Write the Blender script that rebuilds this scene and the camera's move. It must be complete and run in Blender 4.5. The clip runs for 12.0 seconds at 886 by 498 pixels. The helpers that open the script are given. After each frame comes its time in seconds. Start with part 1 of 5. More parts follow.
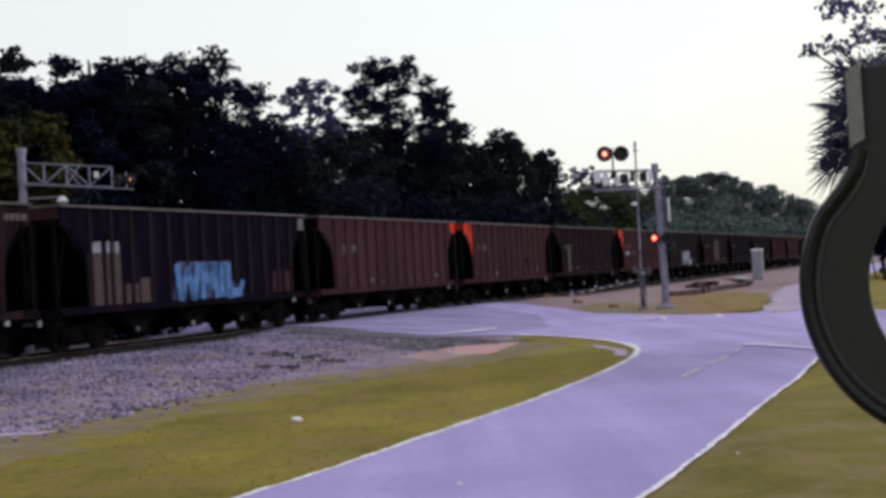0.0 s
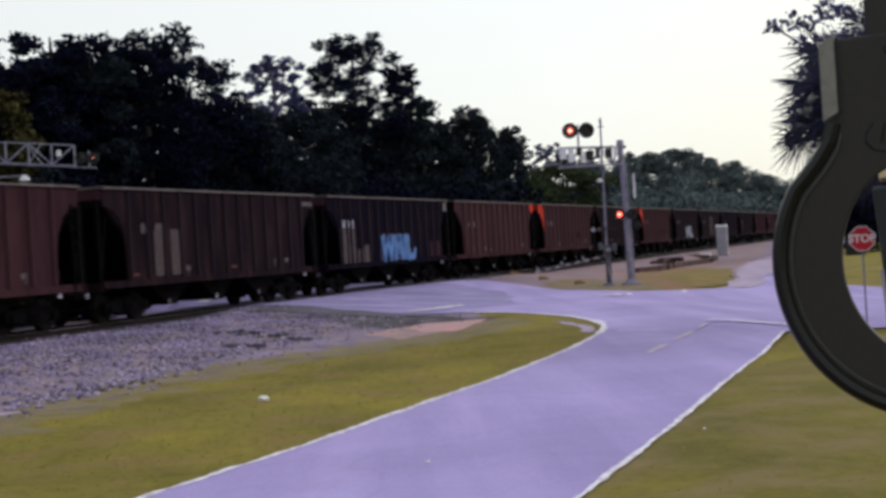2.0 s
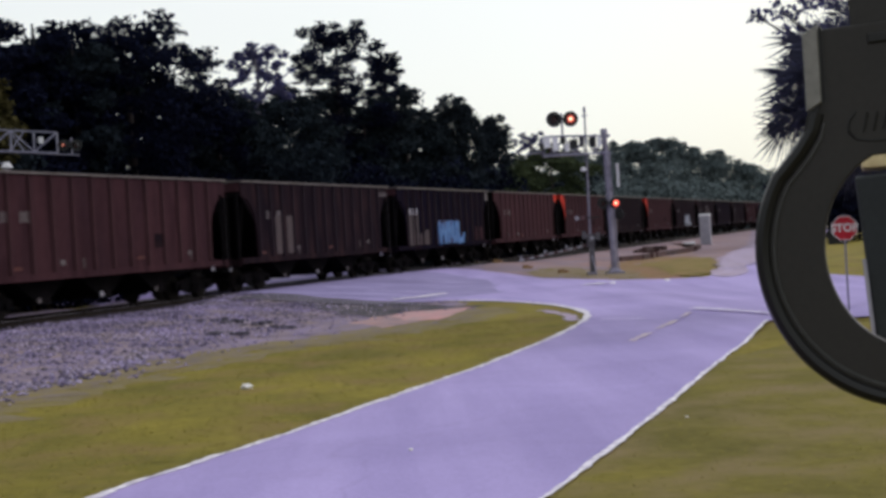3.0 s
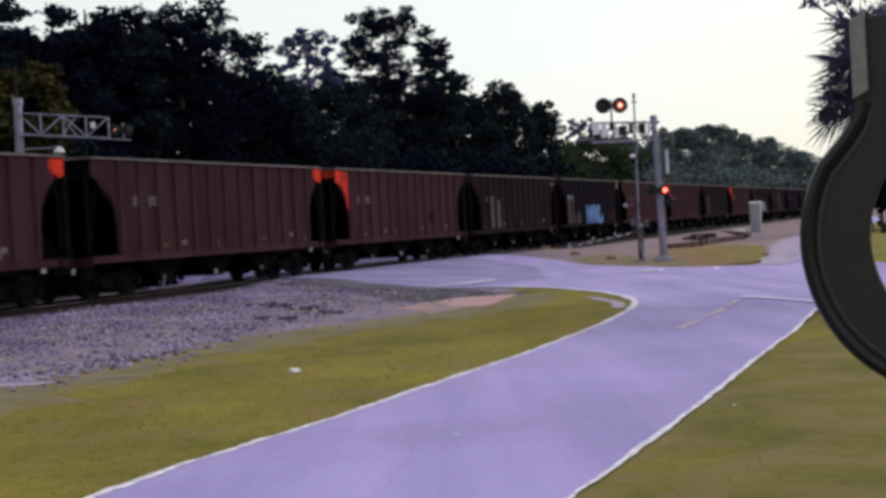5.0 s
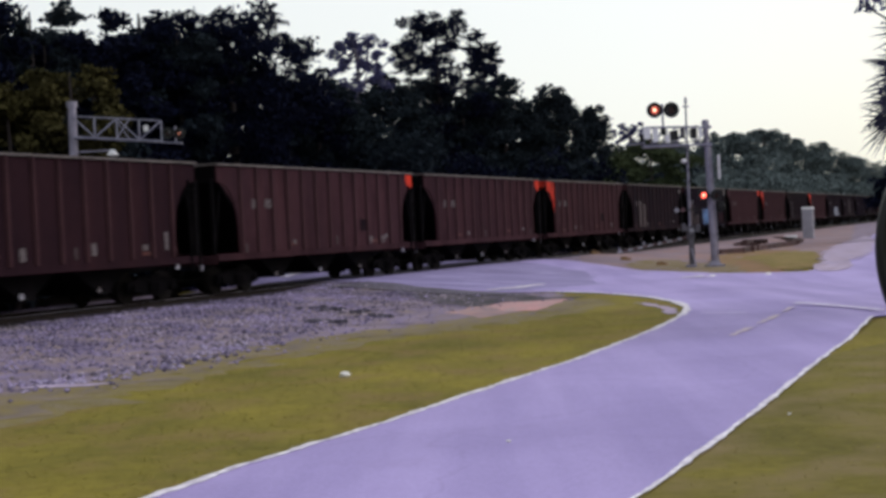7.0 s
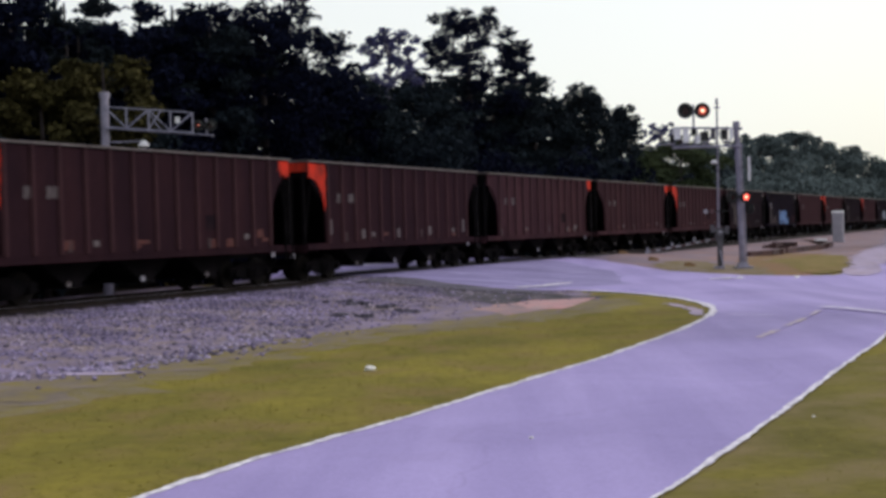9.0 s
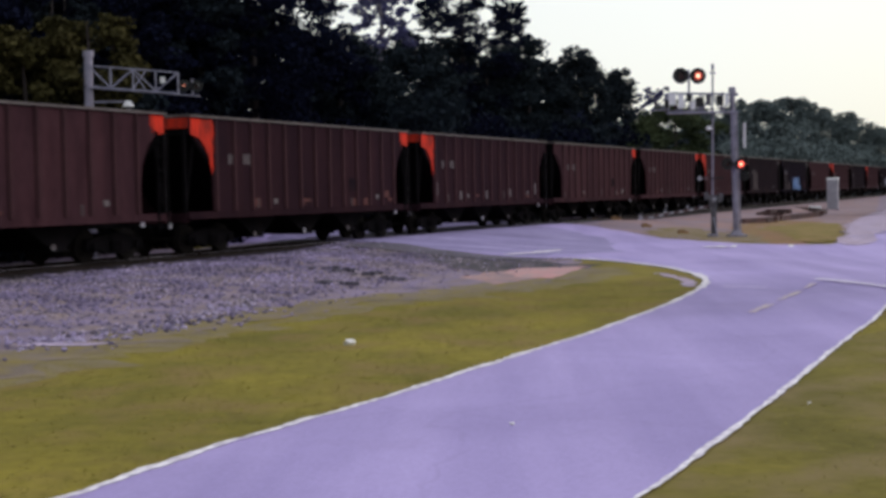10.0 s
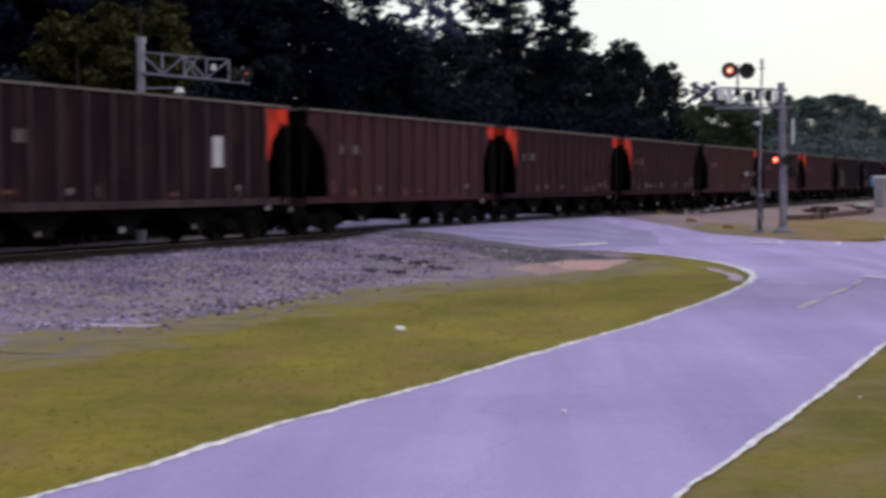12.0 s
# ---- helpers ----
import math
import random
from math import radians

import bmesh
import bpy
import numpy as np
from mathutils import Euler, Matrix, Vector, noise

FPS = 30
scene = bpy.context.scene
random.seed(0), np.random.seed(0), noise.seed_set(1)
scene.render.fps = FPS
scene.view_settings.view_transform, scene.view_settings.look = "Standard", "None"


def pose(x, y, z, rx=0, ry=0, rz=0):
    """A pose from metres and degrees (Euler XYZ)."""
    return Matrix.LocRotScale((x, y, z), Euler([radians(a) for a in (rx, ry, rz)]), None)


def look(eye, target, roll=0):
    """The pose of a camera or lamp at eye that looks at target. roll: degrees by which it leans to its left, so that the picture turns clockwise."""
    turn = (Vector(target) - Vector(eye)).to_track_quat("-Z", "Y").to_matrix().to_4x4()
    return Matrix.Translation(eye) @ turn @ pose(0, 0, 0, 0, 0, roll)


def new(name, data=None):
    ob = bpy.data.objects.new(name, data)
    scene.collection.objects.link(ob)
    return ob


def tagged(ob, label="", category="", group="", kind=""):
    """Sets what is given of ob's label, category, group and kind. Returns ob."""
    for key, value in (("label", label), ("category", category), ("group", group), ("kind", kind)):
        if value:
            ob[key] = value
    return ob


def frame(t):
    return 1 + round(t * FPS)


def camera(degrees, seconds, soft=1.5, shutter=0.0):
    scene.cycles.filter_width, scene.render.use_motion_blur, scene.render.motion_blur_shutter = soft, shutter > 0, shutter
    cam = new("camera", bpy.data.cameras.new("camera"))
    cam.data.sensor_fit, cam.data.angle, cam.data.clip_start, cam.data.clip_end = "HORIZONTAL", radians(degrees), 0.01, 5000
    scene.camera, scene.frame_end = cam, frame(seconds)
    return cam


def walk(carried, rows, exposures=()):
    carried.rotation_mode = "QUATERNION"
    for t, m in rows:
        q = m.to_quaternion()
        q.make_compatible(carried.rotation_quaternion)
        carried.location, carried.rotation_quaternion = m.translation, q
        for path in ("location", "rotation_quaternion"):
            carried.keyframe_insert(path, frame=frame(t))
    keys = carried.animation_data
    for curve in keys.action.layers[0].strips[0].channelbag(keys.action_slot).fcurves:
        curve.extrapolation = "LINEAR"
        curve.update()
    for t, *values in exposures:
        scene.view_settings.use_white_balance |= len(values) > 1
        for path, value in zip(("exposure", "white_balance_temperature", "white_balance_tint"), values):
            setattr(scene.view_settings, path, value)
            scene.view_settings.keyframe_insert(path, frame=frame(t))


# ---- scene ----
EYE = 2.1
cam = camera(36.0, 12.0, soft=3.4, shutter=0.5)
# seconds, x, y, z, pitch, lean, yaw of the hand-held camera
PATH = [
    (0.0, 0.03, -0.27, 0.00, 1.04, -3.24, -0.67),
    (0.5, 0.02, -0.22, 0.00, 0.36, -3.80, -1.08),
    (1.0, 0.02, -0.22, 0.00, 0.42, -4.06, -2.87),
    (1.5, 0.04, -0.20, 0.00, -0.15, -3.70, -2.40),
    (2.0, 0.02, -0.22, 0.00, 0.01, -3.56, -2.05),
    (2.5, 0.03, -0.21, 0.00, -0.06, -3.52, -2.28),
    (3.0, 0.02, -0.22, 0.00, -0.52, -3.43, -2.70),
    (3.2, 0.02, -0.22, 0.00, -0.38, -3.30, -2.16),
    (4.8, 0.03, -0.24, 0.00, -0.80, -3.20, -0.30),
    (5.0, 0.03, -0.24, 0.00, -0.99, -3.11, -0.65),
    (5.5, 0.03, -0.24, 0.00, -1.21, -2.88, 0.25),
    (6.0, 0.02, -0.21, 0.00, -1.30, -2.51, 0.49),
    (6.3, 0.02, -0.22, 0.01, -1.01, -1.40, 0.52),
    (6.5, 0.02, -0.23, 0.01, -1.32, -1.62, 3.86),
    (6.6, 0.01, -0.22, 0.01, -0.75, -1.35, 2.67),
    (7.0, -0.01, -0.19, 0.01, -0.72, -2.80, 1.38),
    (9.0, 0.00, -0.24, 0.00, -0.81, -1.71, 2.55),
    (9.3, 0.04, 0.02, 0.01, -2.28, -2.35, 2.80),
    (9.5, 0.05, 0.08, 0.01, -1.68, -3.08, 0.42),
    (9.7, 0.08, 0.22, 0.05, -2.03, -1.97, 0.12),
    (9.9, 0.11, 0.42, 0.09, -2.93, -2.00, 3.45),
    (10.0, 0.12, 0.50, 0.11, -2.42, -1.12, 2.32),
    (10.5, 0.08, 0.58, 0.02, -2.16, -1.50, 2.65),
    (11.0, 0.09, 0.44, 0.05, -1.85, -1.65, 2.46),
    (11.5, 0.02, 0.38, 0.05, -2.09, -1.40, 2.00),
    (12.0, -0.01, 0.33, 0.08, -2.76, -0.15, 4.07),
]


def cam_pose(x, y, z, pitch, lean, yaw):
    return pose(x, y, EYE + z, 0, 0, yaw) @ pose(0, 0, 0, 90 + pitch) @ pose(0, 0, 0, 0, 0, lean)


walk(cam, [(t, cam_pose(*row)) for t, *row in PATH], exposures=[(0.0, 0.0, 5320, 22.0), (12.0, 0.0, 5320, 22.0)])

# ---- world and sun: a bright hazy sky, sun low behind thin cloud ahead to the right ----
SUN_ELEV, SUN_AZ = 30.0, 62.0          # degrees above the horizon, degrees clockwise from +y
world = bpy.data.worlds.new("world")
scene.world = world
world.use_nodes = True
wn, wl = world.node_tree.nodes, world.node_tree.links
wn.clear()
sky = wn.new("ShaderNodeTexSky")
sky.sky_type, sky.sun_disc = "NISHITA", False
sky.sun_elevation, sky.sun_rotation = radians(SUN_ELEV), radians(SUN_AZ)
sky.dust_density, sky.air_density = 4.0, 1.2
bg_sky = wn.new("ShaderNodeBackground")
bg_sky.inputs["Strength"].default_value = 0.035
wl.new(sky.outputs[0], bg_sky.inputs[0])
coord = wn.new("ShaderNodeTexCoord")
# thin cloud veil: warm towards the sun, cooler away from it
dot = wn.new("ShaderNodeVectorMath")
dot.operation = "DOT_PRODUCT"
dot.inputs[1].default_value = (math.sin(radians(SUN_AZ)), math.cos(radians(SUN_AZ)), 0.15)
wl.new(coord.outputs["Generated"], dot.inputs[0])
veil = wn.new("ShaderNodeValToRGB")
veil.color_ramp.elements[0].position, veil.color_ramp.elements[0].color = 0.05, (0.945, 0.893, 0.63, 1)
veil.color_ramp.elements[1].position, veil.color_ramp.elements[1].color = 0.95, (1.04, 0.94, 0.535, 1)
mid = veil.color_ramp.elements.new(0.6)
mid.color = (1.04, 0.98, 0.67, 1)
wl.new(dot.outputs["Value"], veil.inputs[0])
bg_veil = wn.new("ShaderNodeBackground")
bg_veil.inputs["Strength"].default_value = 0.86
wl.new(veil.outputs[0], bg_veil.inputs[0])
add = wn.new("ShaderNodeAddShader")
wl.new(bg_sky.outputs[0], add.inputs[0])
wl.new(bg_veil.outputs[0], add.inputs[1])
wout = wn.new("ShaderNodeOutputWorld")
wl.new(add.outputs[0], wout.inputs[0])
sun = new("sun", bpy.data.lights.new("sun", "SUN"))
sun.data.energy, sun.data.angle, sun.data.color = 0.9, radians(12), (1.0, 0.93, 0.82)
a, e = radians(SUN_AZ), radians(SUN_ELEV)
sun.matrix_world = look((math.sin(a) * 50, math.cos(a) * 50, 50 * math.tan(e)), (0, 0, 0))


# ---- materials ----
def material(name, base, second=None, rough=0.8, metal=0.0, scale=3.0, fine=40.0, bump=0.3, bump_dist=0.01, mix=0.6, spec=0.3,
             stretch=(1, 1, 1), third=None, third_amount=0.35, island=0.0, obj=0.0, coords="Object", glow=None, trans=0.0):
    """Two-scale noise between two or three colours, with fine relief."""
    m = bpy.data.materials.new(name)
    m.use_nodes = True
    n, l = m.node_tree.nodes, m.node_tree.links
    b = n["Principled BSDF"]
    b.inputs["Roughness"].default_value, b.inputs["Metallic"].default_value = rough, metal
    b.inputs["Specular IOR Level"].default_value = spec
    if trans:
        b.inputs["Transmission Weight"].default_value = trans
    if glow:
        b.inputs["Emission Color"].default_value = (*glow[0], 1)
        b.inputs["Emission Strength"].default_value = glow[1]
    tc, mp = n.new("ShaderNodeTexCoord"), n.new("ShaderNodeMapping")
    mp.inputs["Scale"].default_value = stretch
    l.new(tc.outputs[coords], mp.inputs[0])
    big, small = n.new("ShaderNodeTexNoise"), n.new("ShaderNodeTexNoise")
    big.inputs["Scale"].default_value, big.inputs["Detail"].default_value = scale, 6
    small.inputs["Scale"].default_value, small.inputs["Detail"].default_value = fine, 4
    l.new(mp.outputs[0], big.inputs[0])
    l.new(mp.outputs[0], small.inputs[0])
    second = second or tuple(c * 0.7 for c in base)
    ramp = n.new("ShaderNodeValToRGB")
    ramp.color_ramp.elements[0].position, ramp.color_ramp.elements[1].position = 0.5 - 0.25 * mix, 0.5 + 0.25 * mix
    ramp.color_ramp.elements[0].color, ramp.color_ramp.elements[1].color = (*second, 1), (*base, 1)
    l.new(big.outputs[0], ramp.inputs[0])
    grain = n.new("ShaderNodeMix")
    grain.data_type, grain.blend_type = "RGBA", "OVERLAY"
    grain.inputs["Factor"].default_value = 0.35
    l.new(ramp.outputs[0], grain.inputs["A"])
    l.new(small.outputs[0], grain.inputs["B"])
    colour = grain.outputs["Result"]
    if third:
        n3, r3, m3 = n.new("ShaderNodeTexNoise"), n.new("ShaderNodeValToRGB"), n.new("ShaderNodeMix")
        n3.inputs["Scale"].default_value, n3.inputs["Detail"].default_value = scale * 2.3, 8
        l.new(mp.outputs[0], n3.inputs[0])
        r3.color_ramp.elements[0].position, r3.color_ramp.elements[1].position = 0.58 - third_amount * 0.35, 0.80 - third_amount * 0.2
        m3.data_type = "RGBA"
        l.new(n3.outputs[0], r3.inputs[0])
        l.new(r3.outputs[0], m3.inputs["Factor"])
        l.new(colour, m3.inputs["A"])
        m3.inputs["B"].default_value = (*third, 1)
        colour = m3.outputs["Result"]
    for amount, node, out in ((island, "ShaderNodeNewGeometry", "Random Per Island"), (obj, "ShaderNodeObjectInfo", "Random")):
        if amount:
            src, hs, mr = n.new(node), n.new("ShaderNodeHueSaturation"), n.new("ShaderNodeMapRange")
            mr.inputs["To Min"].default_value, mr.inputs["To Max"].default_value = 1 - amount, 1 + amount
            l.new(src.outputs[out], mr.inputs["Value"])
            l.new(mr.outputs[0], hs.inputs["Value"])
            l.new(colour, hs.inputs["Color"])
            colour = hs.outputs[0]
    l.new(colour, b.inputs["Base Color"])
    if bump:
        bp = n.new("ShaderNodeBump")
        bp.inputs["Strength"].default_value, bp.inputs["Distance"].default_value = bump, bump_dist
        l.new(small.outputs[0], bp.inputs["Height"])
        l.new(bp.outputs[0], b.inputs["Normal"])
    return m


GRASS = material("mown_grass", (0.198, 0.163, 0.021), (0.12, 0.104, 0.017), 0.95, scale=0.42, fine=5, bump=0.35, bump_dist=0.02, third=(0.178, 0.124, 0.047), third_amount=0.32, spec=0.1, stretch=(1, 0.8, 1))
BLADES = material("grass_blade", (0.205, 0.172, 0.022), (0.14, 0.124, 0.019), 0.9, scale=0.42, fine=5, bump=0.0, third=(0.19, 0.135, 0.05), third_amount=0.32, spec=0.1, island=0.15)


def road_material():
    """Worn asphalt: broad blotches, streaks along the lane, aggregate speckle and a few hairline cracks."""
    m = bpy.data.materials.new("worn_asphalt")
    m.use_nodes = True
    n, l = m.node_tree.nodes, m.node_tree.links
    b = n["Principled BSDF"]
    b.inputs["Roughness"].default_value, b.inputs["Specular IOR Level"].default_value = 0.82, 0.25
    tc = n.new("ShaderNodeTexCoord")

    def noise(scale, detail, stretch=(1, 1, 1), turn=0.0, rough=0.55):
        mp, t = n.new("ShaderNodeMapping"), n.new("ShaderNodeTexNoise")
        mp.inputs["Scale"].default_value, mp.inputs["Rotation"].default_value = stretch, (0, 0, radians(turn))
        t.inputs["Scale"].default_value, t.inputs["Detail"].default_value, t.inputs["Roughness"].default_value = scale, detail, rough
        l.new(tc.outputs["Object"], mp.inputs[0])
        l.new(mp.outputs[0], t.inputs[0])
        return t.outputs[0]

    def ramp(source, p0, c0, p1, c1):
        r = n.new("ShaderNodeValToRGB")
        r.color_ramp.elements[0].position, r.color_ramp.elements[0].color = p0, (*c0, 1)
        r.color_ramp.elements[1].position, r.color_ramp.elements[1].color = p1, (*c1, 1)
        l.new(source, r.inputs[0])
        return r.outputs[0]

    def mixed(kind, factor, first, second):
        x = n.new("ShaderNodeMix")
        x.data_type, x.blend_type = "RGBA", kind
        x.inputs["Factor"].default_value = factor
        l.new(first, x.inputs["A"])
        l.new(second, x.inputs["B"])
        return x.outputs["Result"]

    colour = ramp(noise(0.16, 5), 0.36, (0.268, 0.216, 0.448), 0.66, (0.352, 0.286, 0.566))
    streak = ramp(noise(1.0, 4, (0.9, 0.07, 1), 24), 0.38, (0.82, 0.82, 0.86), 0.64, (1.08, 1.09, 1.06))
    colour = mixed("MULTIPLY", 0.75, colour, streak)
    stain = ramp(noise(0.55, 7, rough=0.65), 0.60, (1, 1, 1), 0.78, (0.86, 0.84, 0.84))
    colour = mixed("MULTIPLY", 0.8, colour, stain)
    grit = noise(26, 5, rough=0.7)
    colour = mixed("OVERLAY", 0.30, colour, grit)
    wob, vor = n.new("ShaderNodeVectorMath"), n.new("ShaderNodeTexVoronoi")
    wig = n.new("ShaderNodeTexNoise")
    wig.inputs["Scale"].default_value, wig.inputs["Detail"].default_value = 0.7, 5
    l.new(tc.outputs["Object"], wig.inputs[0])
    wob.operation = "ADD"
    l.new(tc.outputs["Object"], wob.inputs[0])
    l.new(wig.outputs["Color"], wob.inputs[1])
    vor.feature = "DISTANCE_TO_EDGE"
    vor.inputs["Scale"].default_value = 0.21
    l.new(wob.outputs[0], vor.inputs["Vector"])
    colour = mixed("MULTIPLY", 0.16, colour, ramp(vor.outputs["Distance"], 0.002, (0.55, 0.52, 0.55), 0.008, (1, 1, 1)))
    l.new(colour, b.inputs["Base Color"])
    bp = n.new("ShaderNodeBump")
    bp.inputs["Strength"].default_value, bp.inputs["Distance"].default_value = 0.35, 0.006
    l.new(grit, bp.inputs["Height"])
    l.new(bp.outputs[0], b.inputs["Normal"])
    return m


ASPHALT = road_material()
PATCHED = material("dark_asphalt", (0.1, 0.088, 0.12), (0.065, 0.058, 0.08), 0.9, scale=0.6, fine=30, bump=0.3, spec=0.2)
GRAVEL = material("gravel_bed", (0.215, 0.172, 0.285), (0.105, 0.084, 0.142), 0.95, scale=0.8, fine=11, bump=0.6, bump_dist=0.04, third=(0.225, 0.172, 0.165), third_amount=0.5, spec=0.15)
STONE = material("ballast_stone", (0.265, 0.220, 0.37), (0.115, 0.095, 0.165), 0.9, scale=0.3, fine=20, bump=0.3, island=0.6, spec=0.2, third=(0.30, 0.25, 0.24), third_amount=0.3)
PALE_STONE = material("pale_ballast_stone", (0.30, 0.258, 0.385), (0.19, 0.165, 0.25), 0.9, scale=0.9, fine=20, bump=0.3, obj=0.4, spec=0.2)
DULL_GRASS = material("dull_verge_grass", (0.152, 0.127, 0.021), (0.100, 0.086, 0.016), 0.95, scale=0.5, fine=7, bump=0.35, bump_dist=0.02, third=(0.172, 0.130, 0.060), third_amount=0.42, spec=0.1)
LITTERED = material("leaf_litter", (0.045, 0.036, 0.030), (0.025, 0.022, 0.020), 0.95, scale=0.6, fine=14, bump=0.5, bump_dist=0.03, spec=0.05)
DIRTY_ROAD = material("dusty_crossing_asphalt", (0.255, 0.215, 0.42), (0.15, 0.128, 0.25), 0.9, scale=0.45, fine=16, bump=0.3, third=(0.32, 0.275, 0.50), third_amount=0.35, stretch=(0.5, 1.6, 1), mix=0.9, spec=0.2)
OLD_TIMBER = material("old_brown_timber", (0.072, 0.036, 0.034), (0.035, 0.020, 0.022), 0.9, scale=3.0, fine=22, bump=0.5, obj=0.3)
FADED_LINE = material("faded_road_paint", (0.47, 0.41, 0.66), (0.37, 0.32, 0.55), 0.8, scale=2.0, fine=18, bump=0.2)
DIRT = material("pale_dirt", (0.228, 0.176, 0.212), (0.152, 0.118, 0.152), 0.95, scale=0.16, fine=12, bump=0.5, bump_dist=0.02, third=(0.27, 0.165, 0.14), third_amount=0.42, spec=0.1)
DRY_GRASS = material("dry_grass", (0.172, 0.134, 0.034), (0.132, 0.106, 0.030), 0.95, scale=0.4, fine=12, bump=0.4, bump_dist=0.02, third=(0.23, 0.15, 0.065), third_amount=0.4, spec=0.1)
WORN_TURF = material("worn_turf", (0.165, 0.125, 0.065), (0.125, 0.10, 0.035), 0.95, scale=0.5, fine=12, bump=0.4, bump_dist=0.02, third=(0.22, 0.17, 0.17), third_amount=0.4, spec=0.1)
RED_SOIL = material("red_soil", (0.22, 0.12, 0.072), (0.165, 0.105, 0.058), 0.95, scale=0.5, fine=12, bump=0.4, bump_dist=0.02, third=(0.19, 0.14, 0.05), third_amount=0.4, spec=0.1)
PALE_DUST = material("pale_dust", (0.40, 0.33, 0.46), (0.30, 0.25, 0.38), 0.95, scale=0.6, fine=14, bump=0.4, bump_dist=0.02, third=(0.26, 0.20, 0.22), third_amount=0.4, spec=0.1)
WEATHERED = material("weathered_steel", (0.10, 0.095, 0.115), (0.06, 0.058, 0.07), 0.6, metal=0.3, scale=3.0, fine=25, bump=0.15)
DARK_GRAVEL = material("dark_gravel", (0.062, 0.056, 0.068), (0.038, 0.036, 0.040), 0.95, scale=0.7, fine=14, bump=0.6, bump_dist=0.03, third=(0.16, 0.13, 0.16), third_amount=0.3, spec=0.1)
DUSTY_CLAY = material("dusty_clay", (0.30, 0.215, 0.225), (0.20, 0.155, 0.18), 0.95, scale=0.9, fine=14, bump=0.5, bump_dist=0.02, third=(0.38, 0.22, 0.20), third_amount=0.4, spec=0.1)
CLAY = material("orange_clay", (0.48, 0.248, 0.25), (0.35, 0.22, 0.235), 0.95, scale=0.8, fine=12, bump=0.5, bump_dist=0.02, third=(0.30, 0.25, 0.25), third_amount=0.35, spec=0.1)
WHITE_LINE = material("white_road_paint", (0.82, 0.79, 0.84), (0.60, 0.56, 0.64), 0.8, scale=3.4, fine=18, bump=0.2, third=(0.34, 0.30, 0.40), third_amount=0.52)
YELLOW_LINE = material("yellow_road_paint", (0.56, 0.45, 0.40), (0.42, 0.345, 0.43), 0.8, scale=2.0, fine=18, bump=0.2, third=(0.33, 0.275, 0.50), third_amount=0.45)
CAR_BROWN = material("rust_brown_paint", (0.0280, 0.0128, 0.0162), (0.0168, 0.0086, 0.0124), 0.95, scale=0.8, fine=14, bump=0.25, third=(0.0212, 0.0103, 0.0146), third_amount=0.35, stretch=(1, 1, 0.25), obj=0.12, spec=0.02)
CAR_RED = material("oxide_red_paint", (0.051, 0.0235, 0.0285), (0.0335, 0.0165, 0.0215), 0.95, scale=0.8, fine=14, bump=0.25, third=(0.0295, 0.0135, 0.0172), third_amount=0.3, stretch=(1, 1, 0.25), obj=0.12, spec=0.02)
CAR_DARK = material("sooty_brown_paint", (0.0142, 0.0084, 0.0115), (0.0085, 0.0057, 0.0088), 0.95, scale=0.9, fine=14, bump=0.25, third=(0.028, 0.015, 0.0165), third_amount=0.3, stretch=(1, 1, 0.25), obj=0.12, spec=0.02)
CAR_BLUE = material("blue_black_paint", (0.0052, 0.0037, 0.0108), (0.0034, 0.0026, 0.0074), 0.95, scale=0.9, fine=14, bump=0.25, third=(0.014, 0.0068, 0.01), third_amount=0.3, stretch=(1, 1, 0.25), spec=0.02)
# Ribs paler than their sheets: the light on rib edges is put into colour.
RIB_RED = material("edge_lit_rib_paint", (0.058, 0.027, 0.031), (0.034, 0.0165, 0.0205), 0.9, scale=1.5, fine=14, bump=0.25, stretch=(1, 1, 0.25), spec=0.05)
RIB_LIT = material("lit_rib_edge", (0.046, 0.029, 0.034), (0.020, 0.0135, 0.0175), 0.85, scale=1.2, fine=14, bump=0.25, stretch=(1, 1, 0.2), spec=0.1)
RIB_DARK = material("edge_lit_dark_rib_paint", (0.022, 0.014, 0.02), (0.013, 0.009, 0.0135), 0.9, scale=1.5, fine=14, bump=0.25, stretch=(1, 1, 0.25), spec=0.05)
ORANGE = material("safety_orange_paint", (0.60, 0.032, 0.008), (0.28, 0.019, 0.008), 0.8, scale=1.3, fine=16, bump=0.2, third=(0.07, 0.016, 0.013), third_amount=0.46, stretch=(1.6, 1, 0.5), spec=0.08)
# Sky light along the cars' top edge is put into this pale colour.
CHORD = material("lit_top_chord", (0.095, 0.082, 0.084), (0.04, 0.03, 0.031), 0.6, scale=2.0, fine=20, bump=0.2)
# Underframe steel: shade below and between the cars is put into its colour.
UNDER = material("shade_black_steel", (0.006, 0.005, 0.006), (0.003, 0.003, 0.0035), 0.95, metal=0.0, scale=2.0, fine=18, bump=0.3, spec=0.02)
# End and floor sheets: the gap's shade is put into this near-black colour.
INSIDE = material("shade_black_interior", (0.004, 0.0035, 0.004), (0.003, 0.0025, 0.003), 0.95, scale=2.0, fine=18, bump=0.2, spec=0.0)
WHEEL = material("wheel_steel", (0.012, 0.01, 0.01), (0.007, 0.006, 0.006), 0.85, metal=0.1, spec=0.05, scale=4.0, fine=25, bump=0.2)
RAIL = material("rail_steel", (0.02, 0.014, 0.013), (0.012, 0.009, 0.009), 0.8, metal=0.2, spec=0.1, scale=4.0, fine=25, bump=0.2)
RAIL_HEAD = material("worn_rail_head", (0.42, 0.40, 0.43), (0.30, 0.28, 0.31), 0.35, metal=0.8, scale=2.0, fine=25, bump=0.05, stretch=(0.2, 4, 1))
